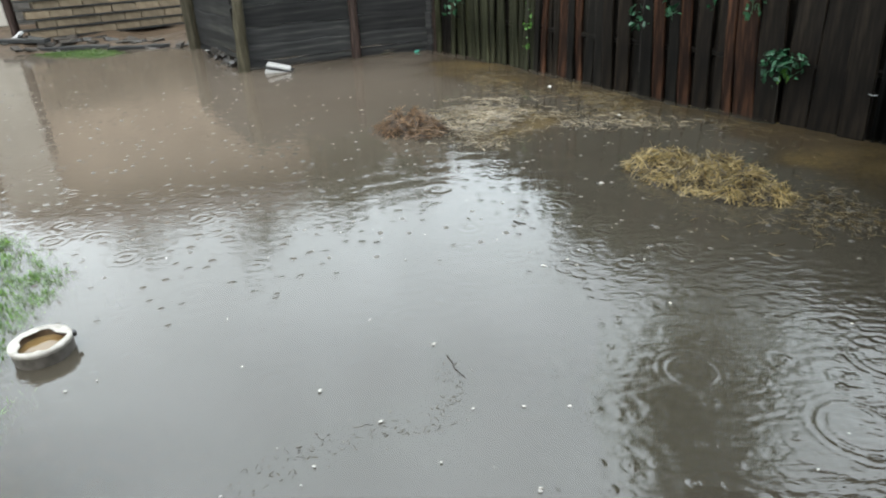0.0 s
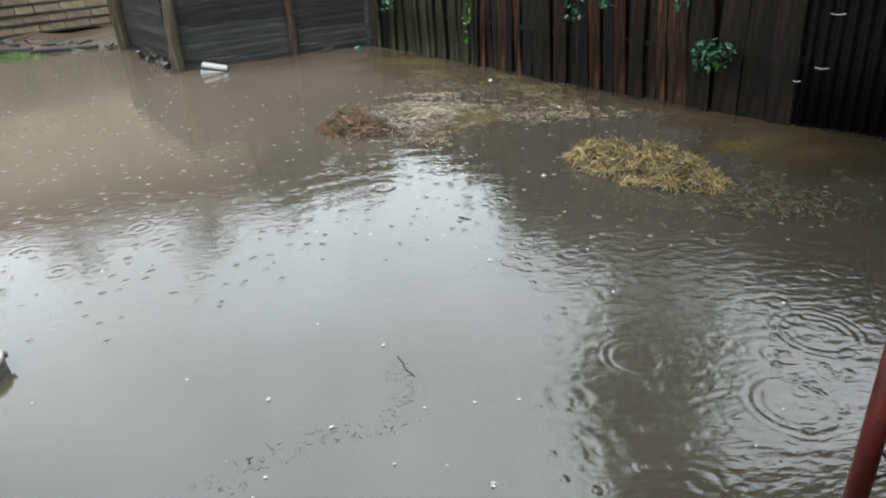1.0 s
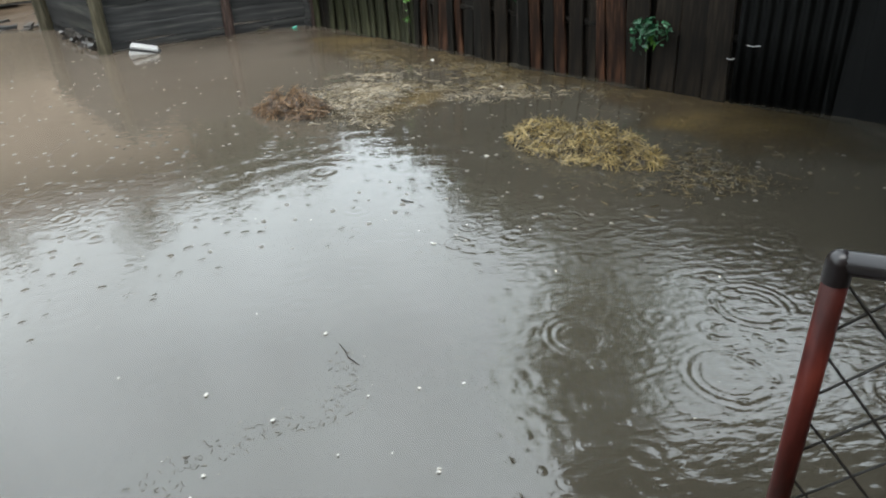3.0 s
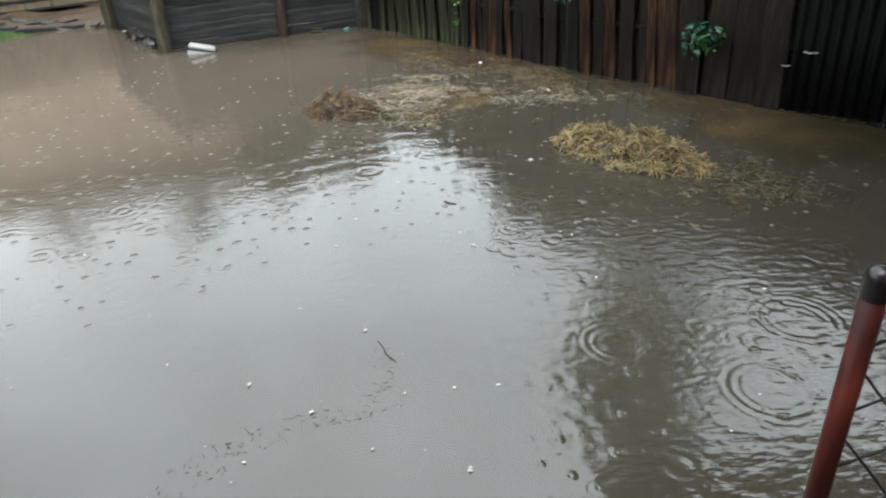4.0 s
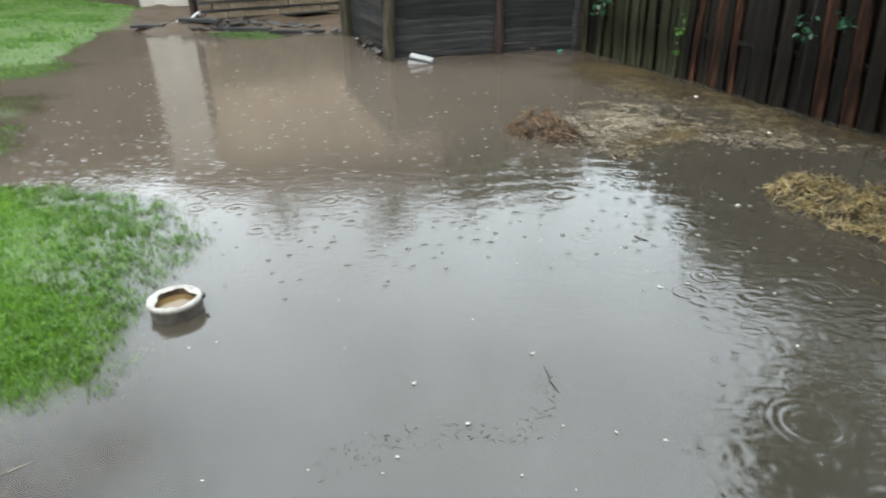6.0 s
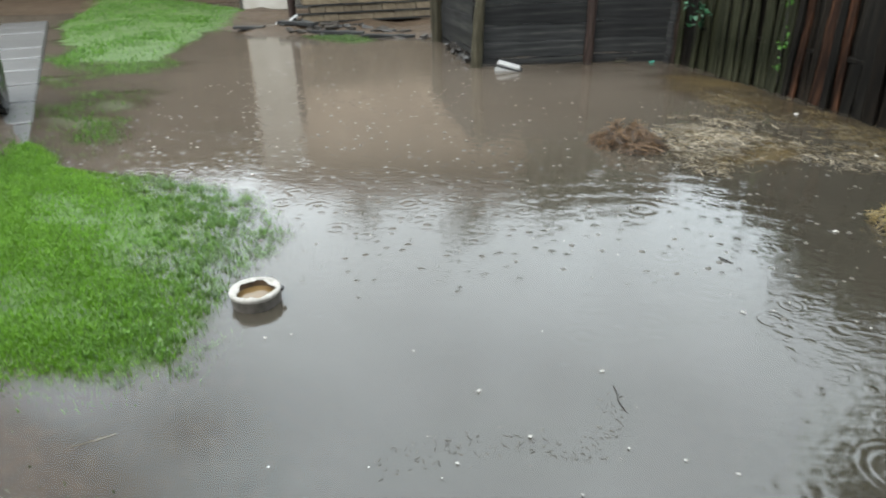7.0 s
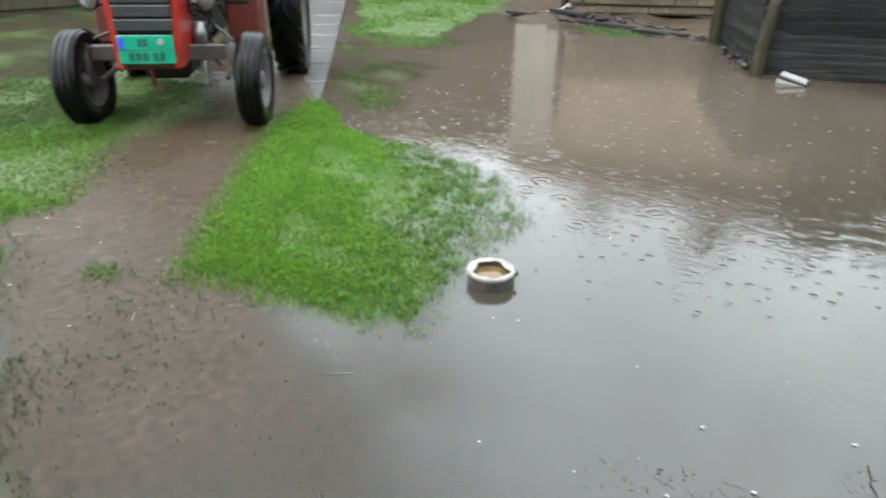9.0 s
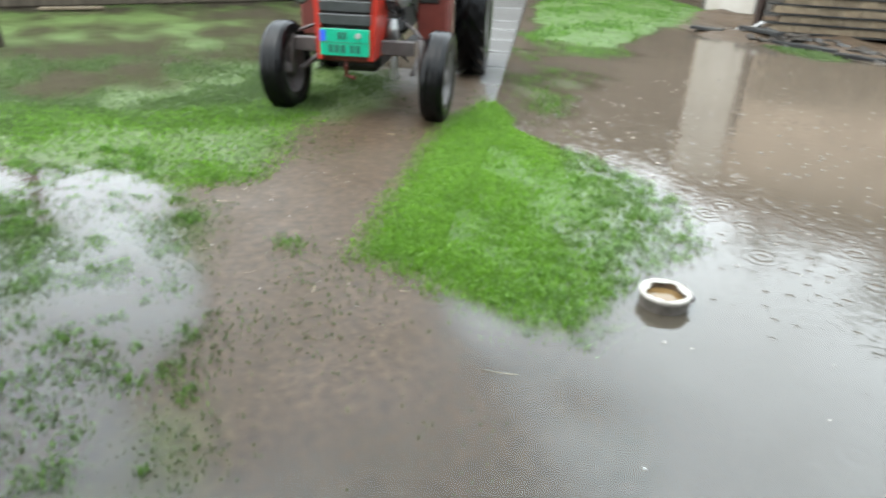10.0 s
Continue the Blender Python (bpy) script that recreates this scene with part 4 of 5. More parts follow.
def spread_in(poly, soft, f=2.2, floor=0.05):
    pts = np.array(poly)
    lo, hi = pts.min(0) - soft, pts.max(0) + soft

    def place():
        while True:
            x, y = rng.uniform(lo[0], hi[0]), rng.uniform(lo[1], hi[1])
            k = smooth_step(-soft, soft, inside(poly, np.array([x]), np.array([y])))[0]
            if rng.uniform() < k * (floor + clumped(x * f, y * f) ** 2):
                return (x, y, 0.002 + abs(rng.normal(0, 0.003))), 0.0
    return place


vs, fs = stalks(2000, spread_in(MAT_POLY, 0.16), (0.02, 0.14), (0.0012, 0.0032), "", straw_pale, 0.06)
stuff("floating_straw", vs, fs, straw_pale, "pale straw and chaff mat floating on the flood", "straw")
vs, fs = stalks(420, spread_in([(0.8, 4.75), (1.0, 5.3), (1.5, 5.2), (2.0, 4.75), (1.8, 4.55)], 0.14), (0.015, 0.09), (0.0011, 0.0030), "", straw_pale, 0.05)
stuff("floating_straw", vs, fs, straw_pale, "thin drift of pale straw on the water", "straw")
vs, fs = stalks(2000, scatter([(0.2, 7.6), (0.85, 6.75), (1.6, 5.5), (2.4, 4.5), (3.0, 3.6), (2.2, 3.4), (1.6, 5.0), (0.0, 6.7), (-0.5, 7.2)], 0.12), (0.02, 0.10), (0.0009, 0.0022), "", straw_soaked, 0.05)
stuff("floating_straw", vs, fs, straw_soaked, "sodden brown straw drifting along the fence", "straw")
vs, fs = stalks(650, scatter([(1.9, 3.5), (2.8, 3.4), (2.6, 2.8), (1.9, 2.8), (1.2, 3.0)], 0.12), (0.008, 0.06), (0.0010, 0.0024), "", straw_soaked, 0.05)
vs2, fs2 = stalks(700, spread_in(MAT_POLY, 0.22, 1.4), (0.01, 0.09), (0.0012, 0.0028), "", straw_soaked, 0.05)
stuff("floating_straw", vs2, fs2, straw_soaked, "sodden dark straw among the pale mat", "straw")
stuff("floating_straw", vs, fs, straw_soaked, "brown straw bits drifting round the heap", "straw")


def flakes(count, place, size, z):
    vs, fs = [], []
    for _ in range(count):
        x, y = place()
        s, a, k = rng.uniform(*size), rng.uniform(0, 6.283), len(vs)
        for i in range(5):
            r = s * rng.uniform(0.5, 1.0)
            vs.append((x + r * math.cos(a + i * 1.257), y + 0.6 * r * math.sin(a + i * 1.257), z + rng.uniform(0.001, 0.004)))
        vs.append((x, y, z + s * 0.5))
        fs += [(k + i, k + (i + 1) % 5, k + 5) for i in range(5)]
    return vs, fs


def over(x0, x1, y0, y1):
    return lambda: (rng.uniform(x0, x1), rng.uniform(y0, y1))


vs, fs = flakes(32, over(-1.4, 1.6, 1.1, 4.2), (0.003, 0.009), 0.002)
stuff("chips", vs, fs, chip_white, "small white chips floating on the flood", "litter")
for x, y, s in ((0.94, 3.62, 0.022), (-0.395, 1.80, 0.012), (1.40, 5.05, 0.028), (0.47, 2.63, 0.012), (0.28, 1.35, 0.012), (1.02, 6.1, 0.03), (-1.28, 1.84, 0.010), (-0.18, 1.64, 0.010), (-0.02, 2.05, 0.009), (0.27, 1.69, 0.008), (-0.36, 1.46, 0.008)):
    vs, fs = flakes(3, lambda: (x + rng.uniform(-s, s) * 0.5, y + rng.uniform(-s, s) * 0.5), (s * 0.7, s), 0.002)
    tagged(new("chip", mesh_of("chip", vs, fs, chip_white)), "white feathery chip afloat on the flood", "litter", "floating chips")
# raindrops bursting on the water: low round domes and crowns


def splashes(count, place, size):
    vs, fs = [], []
    for _ in range(count):
        x, y = place()
        r, hgt, k, seg = rng.uniform(*size), rng.uniform(0.15, 0.5), len(vs), 8
        for rr, zz in ((1.0, -0.02), (0.8, 0.45), (0.45, 0.85)):
            for i in range(seg):
                a = i * 2 * math.pi / seg
                vs.append((x + r * rr * math.cos(a), y + r * rr * math.sin(a), r * zz * hgt))
        vs.append((x, y, r * hgt))
        for ring in (0, seg):
            fs += [(k + ring + i, k + ring + (i + 1) % seg, k + ring + seg + (i + 1) % seg, k + ring + seg + i) for i in range(seg)]
        fs += [(k + 2 * seg + i, k + 2 * seg + (i + 1) % seg, k + 3 * seg) for i in range(seg)]
    return vs, fs


def rain_spot():
    while True:
        x, y = rng.uniform(-4.5, 3.0), rng.uniform(2.6, 8.5)
        if rng.uniform() < math.exp(-((y + 0.25 * x - 4.2) / 1.7) ** 2) and land(np.array([x]), np.array([y]))[0] < -0.02:
            return x, y


vs, fs = splashes(620, rain_spot, (0.003, 0.016))
ob = stuff("rain_splash", vs, fs, splash_mat, "small round bubbles where raindrops burst on the flood", "splash")
ob.data.polygons.foreach_set("use_smooth", [True] * len(ob.data.polygons))
# a winding line of dark litter and a sunken twig
line = [(-0.55, 1.38), (-0.42, 1.52), (-0.22, 1.60), (-0.02, 1.62), (0.06, 1.75), (0.04, 1.92)]
vs, fs = stalks(190, lambda: ((lambda p, q, t: (p[0] + (q[0] - p[0]) * t + rng.normal(0, 0.032), p[1] + (q[1] - p[1]) * t + rng.normal(0, 0.032), 0.001))(*(lambda i: (line[i], line[i + 1]))(rng.integers(len(line) - 1)), rng.uniform()), 0.0), (0.004, 0.020), (0.0005, 0.0014), "", litter_brown, 0.03)
stuff("litter", vs, fs, litter_brown, "winding line of dark plant litter on the water", "litter")
bm = bmesh.new()
for p, q in zip([(0.03, 1.98, 0.002), (0.05, 1.93, 0.004), (0.055, 1.90, 0.003)], [(0.05, 1.93, 0.004), (0.055, 1.90, 0.003), (0.09, 1.85, 0.002)]):
    tube(bm, p, q, 0.0018, 0.0012, 6)
tagged(part("twig", bm, bark), "thin dark twig floating in the flood", "twig")
bm = bmesh.new()
tube(bm, (0.385, 3.13, 0.002), (0.41, 3.10, 0.005), 0.003, 0.0035, 6)
tube(bm, (0.41, 3.10, 0.005), (0.445, 3.085, 0.001), 0.0035, 0.002, 6)
tagged(part("twig", bm, bark), "short dark twig afloat on the open water", "twig")
bm = bmesh.new()
tube(bm, (-1.51, 1.13, 0.002), (-1.46, 1.175, 0.005), 0.0015, 0.0014, 6)
tube(bm, (-1.46, 1.175, 0.005), (-1.42, 1.225, 0.002), 0.0014, 0.0010, 6)
tagged(part("straw_stalk", bm, straw_pale), "single pale straw stalk lying in shallow water", "straw")
# pale stubble and chips on the mud track
vs, fs = stalks(130, lambda: (lambda x, y: ((x, y, max(land(np.array([x]), np.array([y]))[0], 0) + 0.004), 0.0))(rng.uniform(-4.6, -1.9), rng.uniform(0.3, 2.2)), (0.012, 0.075), (0.0009, 0.0024), "", straw_pale, 0.05)
stuff("straw_bits", vs, fs, straw_pale, "pale straw bits lying on the mud track", "straw")

vs, fs = flakes(50, over(-3.7, -2.1, 0.5, 1.7), (0.004, 0.011), 0.012)
for i, v in enumerate(vs):
    vs[i] = (v[0], v[1], v[2] - 0.012 + max(0.0, float(land(np.array([v[0]]), np.array([v[1]]))[0])))
stuff("chips", vs, fs, chip_white, "small pale chips strewn on the mud track", "litter")

# ---- grass ----


def blades(count, spot, length, width, mat, name, label, lean=0.55):
    x, y, k = spot(count)
    z = land(x, y)
    L = rng.uniform(*length, len(x)) * k
    a = rng.uniform(0, 6.283, len(x))
    b_ = rng.uniform(0.15, lean, len(x)) * L
    w = rng.uniform(*width, len(x))
    dx, dy = np.cos(a), np.sin(a)
    P = [np.stack([x - dy * w, y + dx * w, z - 0.004], 1), np.stack([x + dy * w, y - dx * w, z - 0.004], 1),
         np.stack([x + dx * b_ * 0.35 + dy * w * 0.8, y + dy * b_ * 0.35 - dx * w * 0.8, z + L * 0.6], 1),
         np.stack([x + dx * b_ * 0.35 - dy * w * 0.8, y + dy * b_ * 0.35 + dx * w * 0.8, z + L * 0.6], 1),
         np.stack([x + dx * b_, y + dy * b_, z + L * (1 - 0.25 * b_ / L)], 1)]
    v = np.stack(P, 1).reshape(-1, 3)
    i = np.arange(len(x)) * 5
    quads, tips = np.stack([i, i + 1, i + 2, i + 3], 1).tolist(), np.stack([i + 3, i + 2, i + 4], 1).tolist()
    return stuff(name, v.tolist(), quads + tips, mat, label, "grass")


def spots(poly, soft, keep):
    pts = np.array(poly)
    lo, hi = pts.min(0) - soft, pts.max(0) + soft

    def spot(count):
        x, y = rng.uniform(lo[0], hi[0], count * 4), rng.uniform(lo[1], hi[1], count * 4)
        d = inside(poly, x, y)
        p = smooth_step(-soft, soft, d) * keep(x, y)
        ok = rng.uniform(0, 1, len(x)) < p
        x, y = x[ok][:count], y[ok][:count]
        return x, y, np.ones(len(x))
    return spot


def lawn_keep(x, y):
    e = edge_gap(x, y, LAWN_EDGE)
    return np.clip(smooth_step(1.55, 0.05, e) ** 1.35 * (0.1 + 0.9 * np.where(e < 0.3, 1, clumped(x, y, 1.4))) + 0.012, 0, 1)


blades(105000, spots(LAWN, 0.22, lawn_keep), (0.012, 0.034), (0.0012, 0.0028), grass_leaf, "grass", "bright green soaked lawn patch, drowning at its edge")
blades(20000, spots(SHALLOWS, 0.3, lambda x, y: 0.02 + clumped(x, y, 1.1) ** 3), (0.014, 0.030), (0.0014, 0.003), dull_grass, "grass", "thin drowned grass in the shallow water")
blades(70000, spots(LEFT_TURF[2:] + [(-9, -0.5)], 0.3, lambda x, y: (0.25 + clumped(x, y) ** 1.5) * smooth_step(-9.5, -5, x)), (0.012, 0.035), (0.0022, 0.0044), dull_grass, "grass", "dull green trampled turf beside the mud track")
blades(24000, spots([(-5.3, 0.8), (-5.2, 1.7), (-4.62, 1.85), (-3.75, 1.05), (-3.8, 0.66), (-4.5, 0.4), (-4.9, -0.1), (-6.2, -0.1)], 0.2, lambda x, y: 0.15 + clumped(x, y)), (0.012, 0.032), (0.002, 0.004), grass_leaf, "grass", "bright green turf before the tractor's wheel")
blades(9000, spots([(-4.6, -0.6), (-3.9, 0.5), (-3.2, 0.55), (-2.2, 0.35), (-1.5, -0.3), (-2.6, -1.6)], 0.3, lambda x, y: clumped(x, y, 1.6) ** 3), (0.015, 0.04), (0.002, 0.004), dull_grass, "grass", "drowned grass tufts breaking the water")
TUFTS = [(-3.36, 0.36, 0.13), (-2.76, 0.92, 0.09), (-2.98, 0.16, 0.10), (-4.05, -0.25, 0.15)]
for cx, cy in ((-1.91, 0.22), (-2.81, 0.15), (-2.63, 0.36), (-1.90, -0.11), (-2.06, 0.08), (-2.47, -0.10), (-2.99, -0.19), (-2.36, 0.02), (-2.29, -0.19), (-1.77, -0.25), (-2.27, 0.31), (-3.31, 0.18), (-4.22, 0.51), (-3.8, 0.86)):
    TUFTS.append((cx, cy, 0.065))
while len(TUFTS) < 90:
    TUFTS.append((rng.uniform(-4.7, -2.9), rng.uniform(-0.35, 0.62), rng.uniform(0.03, 0.09)))
while len(TUFTS) < 165:
    cx, cy = rng.uniform(-5.0, -1.3), rng.uniform(-0.9, 0.65)
    if inside(SHALLOWS, np.array([cx]), np.array([cy]))[0] > 0 and rng.uniform() < clumped(np.array([cx]), np.array([cy]), 0.7)[0] + 0.25:
        TUFTS.append((cx, cy, rng.uniform(0.02, 0.07)))
tuft_x = np.concatenate([rng.normal(cx, r * 0.62, int(14000 * r * r) + 14) for cx, cy, r in TUFTS])
tuft_y = np.concatenate([rng.normal(cy, r * 0.5, int(14000 * r * r) + 14) for cx, cy, r in TUFTS])
blades(len(tuft_x), lambda c: (tuft_x, tuft_y, np.ones(len(tuft_x))), (0.018, 0.038), (0.0018, 0.0036), fringe_leaf, "grass", "green grass tufts breaking the shallow water")
FRINGE_TUFTS = []
while len(FRINGE_TUFTS) < 620:
    cx, cy = rng.uniform(-3.8, -1.1), rng.uniform(1.3, 3.6)
    d = inside(FRINGE, np.array([cx]), np.array([cy]))[0]
    if d > 0 and rng.uniform() < 0.25 + 1.2 * d:
        FRINGE_TUFTS.append((cx, cy, rng.uniform(0.012, 0.05)))
fringe_x = np.concatenate([rng.normal(cx, r * 0.7, int(14000 * r * r) + 7) for cx, cy, r in FRINGE_TUFTS])
fringe_y = np.concatenate([rng.normal(cy, r * 0.6, int(14000 * r * r) + 7) for cx, cy, r in FRINGE_TUFTS])
fringe_k = np.clip(1 - 26 * np.minimum(land(fringe_x, fringe_y), 0), 1.0, 3.0)
blades(len(fringe_x), lambda c: (fringe_x, fringe_y, fringe_k), (0.016, 0.036), (0.0014, 0.0030), fringe_leaf, "grass", "drowned grass specks at the lawn's edge", 0.9)
blades(6500, spots(TRACK, 0.1, lambda x, y: clumped(x, y, 0.8) ** 4), (0.010, 0.026), (0.0014, 0.003), dull_grass, "grass", "thin trampled grass on the mud track")
blades(14000, spots([(-8.5, 0.2), (-6.0, -0.35), (-5.0, 0.0), (-4.2, 0.9), (-4.9, 1.75), (-6.5, 2.0), (-8.0, 1.4)], 0.3, lambda x, y: clumped(x, y) ** 1.2), (0.018, 0.04), (0.003, 0.005), dull_grass, "grass", "green soaked turf before the shed")
blades(17000, spots(FAR_TURF, 0.35, lambda x, y: 0.12 + 0.88 * clumped(x, y, 1.2) ** 1.5), (0.03, 0.06), (0.003, 0.006), fringe_leaf, "grass", "green grass beside the concrete path")
blades(24000, spots(MID_TURF, 0.5, lambda x, y: 0.10 + clumped(x, y, 1.2) ** 1.7), (0.022, 0.050), (0.0018, 0.0036), fringe_leaf, "grass", "flooded grass beside the concrete path")
blades(16000, spots(UNDER_TURF, 0.3, lambda x, y: clumped(x, y) ** 1.4), (0.012, 0.035), (0.002, 0.004), dull_grass, "grass", "sodden trampled grass under the tractor")
blades(1500, spots(PILE_GREEN, 0.14, lambda x, y: clumped(x, y)), (0.02, 0.045), (0.003, 0.005), dull_grass, "grass", "strip of green grass before the block stack")

# ---- block stack, rubble and bag ----
stack = thing("block_stack", pose(-4.83, 10.52, 0.0, 0, 0, 38), "stack of tan wall blocks on dark boards", "block stack")
for r in range(7):
    z = 0.12 + r * 0.128
    x = -1.28 + random.uniform(-0.03, 0.03) + (0.12 if r % 2 else 0)
    while x < 1.3:
        w = random.choice((0.24, 0.30, 0.34))
        if not (r == 0 and random.random() < 0.25):
            bm = bmesh.new()
            box(bm, (w - 0.006, 0.24, 0.104), pose(0, 0, 0), 0.006, 0.002)
            ob = part("block", bm, tan_block, stack)
            ob.matrix_local = pose(x + w / 2, random.uniform(-0.02, 0.02), z + 0.052, 0, 0, random.uniform(-1, 1))
        x += w
    bm = bmesh.new()
    box(bm, (2.70, 0.27, 0.020), pose(-0.02, -0.012, 0), 0.003, 0.003)
    ob = part("spacer_board", bm, dark_plank, stack)
    ob.matrix_local = pose(0, 0, z - 0.012, 0, random.uniform(-0.3, 0.3), 0)
bm = bmesh.new()
for i in range(70):
    x, y = random.uniform(-6.6, -3.2), random.uniform(9.1, 9.85)
    z = float(land(np.array([x]), np.array([y]))[0])
    s = random.uniform(0.03, 0.13)
    box(bm, (s * 1.7, s, s * 0.35), pose(x, y, z + s * 0.1, random.uniform(-14, 14), random.uniform(-14, 14), random.uniform(0, 180)), 0, s * 0.12)
tagged(part("rubble", bm, wet_stone), "wet grey stones and broken slabs before the block stack", "rubble", "", "stuff")
for x, y, lx, ang in ((-5.0, 9.32, 0.9, 4), (-4.1, 9.25, 0.8, 14), (-5.75, 9.42, 0.7, -6), (-6.5, 9.2, 0.5, 10)):
    ob = part("slab_board", plank_mesh(lx, 0.05, 0.14, 0.006), dark_plank)
    ob.matrix_world = pose(x, y, float(land(np.array([x]), np.array([y]))[0]) + 0.02, 0, 0, ang)
    tagged(ob, "dark rotting board lying in the mud", "board", "boards in the mud")
bag = bmesh.new()
bmesh.ops.create_icosphere(bag, subdivisions=3, radius=1.0)
for v in bag.verts:
    c = v.co.copy()
    k = noise.noise(c * 2.2) * 0.28
    v.co = Vector((c.x * 0.20 * (1 + k), c.y * 0.10 * (1 + k), max(c.z, -0.4) * 0.06 * (1 + k) + 0.13 * smooth_step(0.0, 1.0, np.array(c.x)).item()))
ob = part("plastic_bag", bag, white_plastic, None, "", True)
ob.matrix_world = pose(-6.02, 9.55, 0.09, 0, 0, 15)
tagged(ob, "crumpled white plastic bag on the muddy bank", "bag")
# dark red post beside the stack
ob = part("post", post_mesh(0.06, 1.6), red_post_wood, None, "", True)
ob.matrix_world = pose(-6.1, 9.85, 0.03)
tagged(ob, "dark red wooden post beside the block stack", "post")

# ---- tractor ----
tractor = thing("tractor", pose(-4.632, 2.218, 0.0, 0, 0, 49.0), "old red farm tractor with green plate, parked on mud", "tractor")


def under(name, bm, mat, at=None, parent=None, label="", smooth=False):
    ob = part(name, bm, mat, parent or tractor, label, smooth)
    ob.matrix_local = at or Matrix()
    return ob


def wheel(name, at, R, W, rim_r, lugs):
    root = under(name, lathe(bmesh.new(), [(rim_r * 0.98, -W * 0.40), (rim_r * 1.05, -W * 0.46), (R * 0.84, -W * 0.52), (R * 0.93, -W * 0.50), (R * 0.975, -W * 0.40), (R * 0.99, -W * 0.2), (R, 0), (R * 0.99, W * 0.2), (R * 0.975, W * 0.40), (R * 0.93, W * 0.50), (R * 0.84, W * 0.52), (rim_r * 1.05, W * 0.46), (rim_r * 0.98, W * 0.40)], 48, "X"), rubber, at, None, "black rubber tyre", True)
    bm = bmesh.new()
    lathe(bm, [(rim_r * 1.0, -W * 0.42), (rim_r * 0.93, -W * 0.40), (rim_r * 0.9, -W * 0.1), (rim_r * 0.3, -W * 0.05), (rim_r * 0.28, W * 0.05), (rim_r * 0.88, W * 0.1), (rim_r * 0.93, W * 0.40), (rim_r * 1.0, W * 0.42)], 32, "X")
    ob = part("rim", bm, rim_paint, root, "dull grey pressed rim", True)
    bm = bmesh.new()
    tube(bm, (-W * 0.34, 0, 0), (W * 0.34, 0, 0), rim_r * 0.36, rim_r * 0.30, 16)
    for i in range(6):
        a = i * math.pi / 3
        tube(bm, (W * 0.05, rim_r * 0.55 * math.cos(a), rim_r * 0.55 * math.sin(a)), (W * 0.14, rim_r * 0.55 * math.cos(a), rim_r * 0.55 * math.sin(a)), 0.012, 0.012, 6)
    part("hub", bm, rim_paint, root, "", True)
    bm = bmesh.new()
    if lugs:
        for i in range(lugs):
            for sgn in (1, -1):
                a0 = 2 * math.pi * (i + (0.5 if sgn > 0 else 0)) / lugs
                for j in range(3):
                    t0, t1 = j / 3, (j + 1) / 3
                    quad = []
                    for t, da in ((t0, -0.055), (t1, -0.055), (t1, 0.055), (t0, 0.055)):
                        ang = a0 + t * 0.42 + da
                        x = sgn * W * (0.01 + 0.47 * t)
                        r = R * (1 - 0.02 * t * t)
                        for rr in (r * 0.98, r * 1.055):
                            quad.append(bm.verts.new((x, rr * math.sin(ang), -rr * math.cos(ang))))
                    bm.faces.new((quad[1], quad[3], quad[5], quad[7]))
                    for p in range(4):
                        q = (p + 1) % 4
                        bm.faces.new((quad[2 * p], quad[2 * q], quad[2 * q + 1], quad[2 * p + 1]))
        part("tread", bm, rubber, root, "deep chevron lugs")
    else:
        for x in (-0.24, 0.0, 0.24):
            lathe(bm, [(R * 0.98, (x - 0.095) * W), (R * 1.001, (x - 0.09) * W), (R * 1.001, (x + 0.09) * W), (R * 0.98, (x + 0.095) * W)], 48)
        bmesh.ops.transform(bm, matrix=Matrix.Rotation(radians(90), 4, "Y"), verts=bm.verts[:])
        part("tread", bm, rubber, root, "ribbed tread", True)
    return root


wheel("front_wheel", pose(0.65, 0, 0.36, 0, 2, -3), 0.335, 0.17, 0.20, 0)
wheel("front_wheel", pose(-0.555, 0.05, 0.37, 0, -2, -3), 0.338, 0.17, 0.20, 0)
wheel("rear_wheel", pose(0.74, 2.05, 0.62), 0.62, 0.30, 0.36, 20)
wheel("rear_wheel", pose(-0.74, 2.05, 0.62), 0.62, 0.30, 0.36, 20)
# nose: red cowl round the grille
bm = bmesh.new()
for sx in (-1, 1):
    prof = [(-0.26, 0.50), (0.10, 0.50), (0.14, 0.98), (0.60, 1.06), (0.60, 1.20), (-0.18, 1.20)]
    vs0 = [bm.verts.new((sx * (0.205 + 0.05 * min(1, (z - 0.5) / 0.5)), y, z)) for y, z in prof]
    vs1 = [bm.verts.new((sx * (0.165 + 0.05 * min(1, (z - 0.5) / 0.5)), y, z)) for y, z in prof]
    bm.faces.new(vs0)
    bm.faces.new(vs1[::-1])
    for i in range(6):
        bm.faces.new((vs0[i], vs1[i], vs1[(i + 1) % 6], vs0[(i + 1) % 6]))
part_nose = under("nose_side", bm, tractor_red, None, None, "bright red sheet metal")
bm = bmesh.new()
box(bm, (0.5, 1.25, 0.10), pose(0, 0.45, 1.22), 0.035)
box(bm, (0.5, 0.12, 0.12), pose(0, -0.16, 1.16), 0.03)
under("hood", bm, tractor_red, None, None, "bright red hood")
bm = bmesh.new()
box(bm, (0.40, 0.10, 0.07), pose(0, -0.16, 0.515), 0.012)
under("lower_nose", bm, faded_red)
bm = bmesh.new()
box(bm, (0.40, 0.02, 0.50), pose(0, -0.20, 0.90, 4), 0.0)
grille = under("grille", bm, black_plastic, None, None, "dark grey slatted grille")
for i in range(5):
    bm = bmesh.new()
    box(bm, (0.375, 0.016, 0.074), pose(0, 0, 0, 12), 0.004)
    ob = part("slat", bm, grille_grey, grille)
    ob.matrix_local = pose(0.0, -0.232 + 0.006 * i, 0.775 + i * 0.088)
bm = bmesh.new()
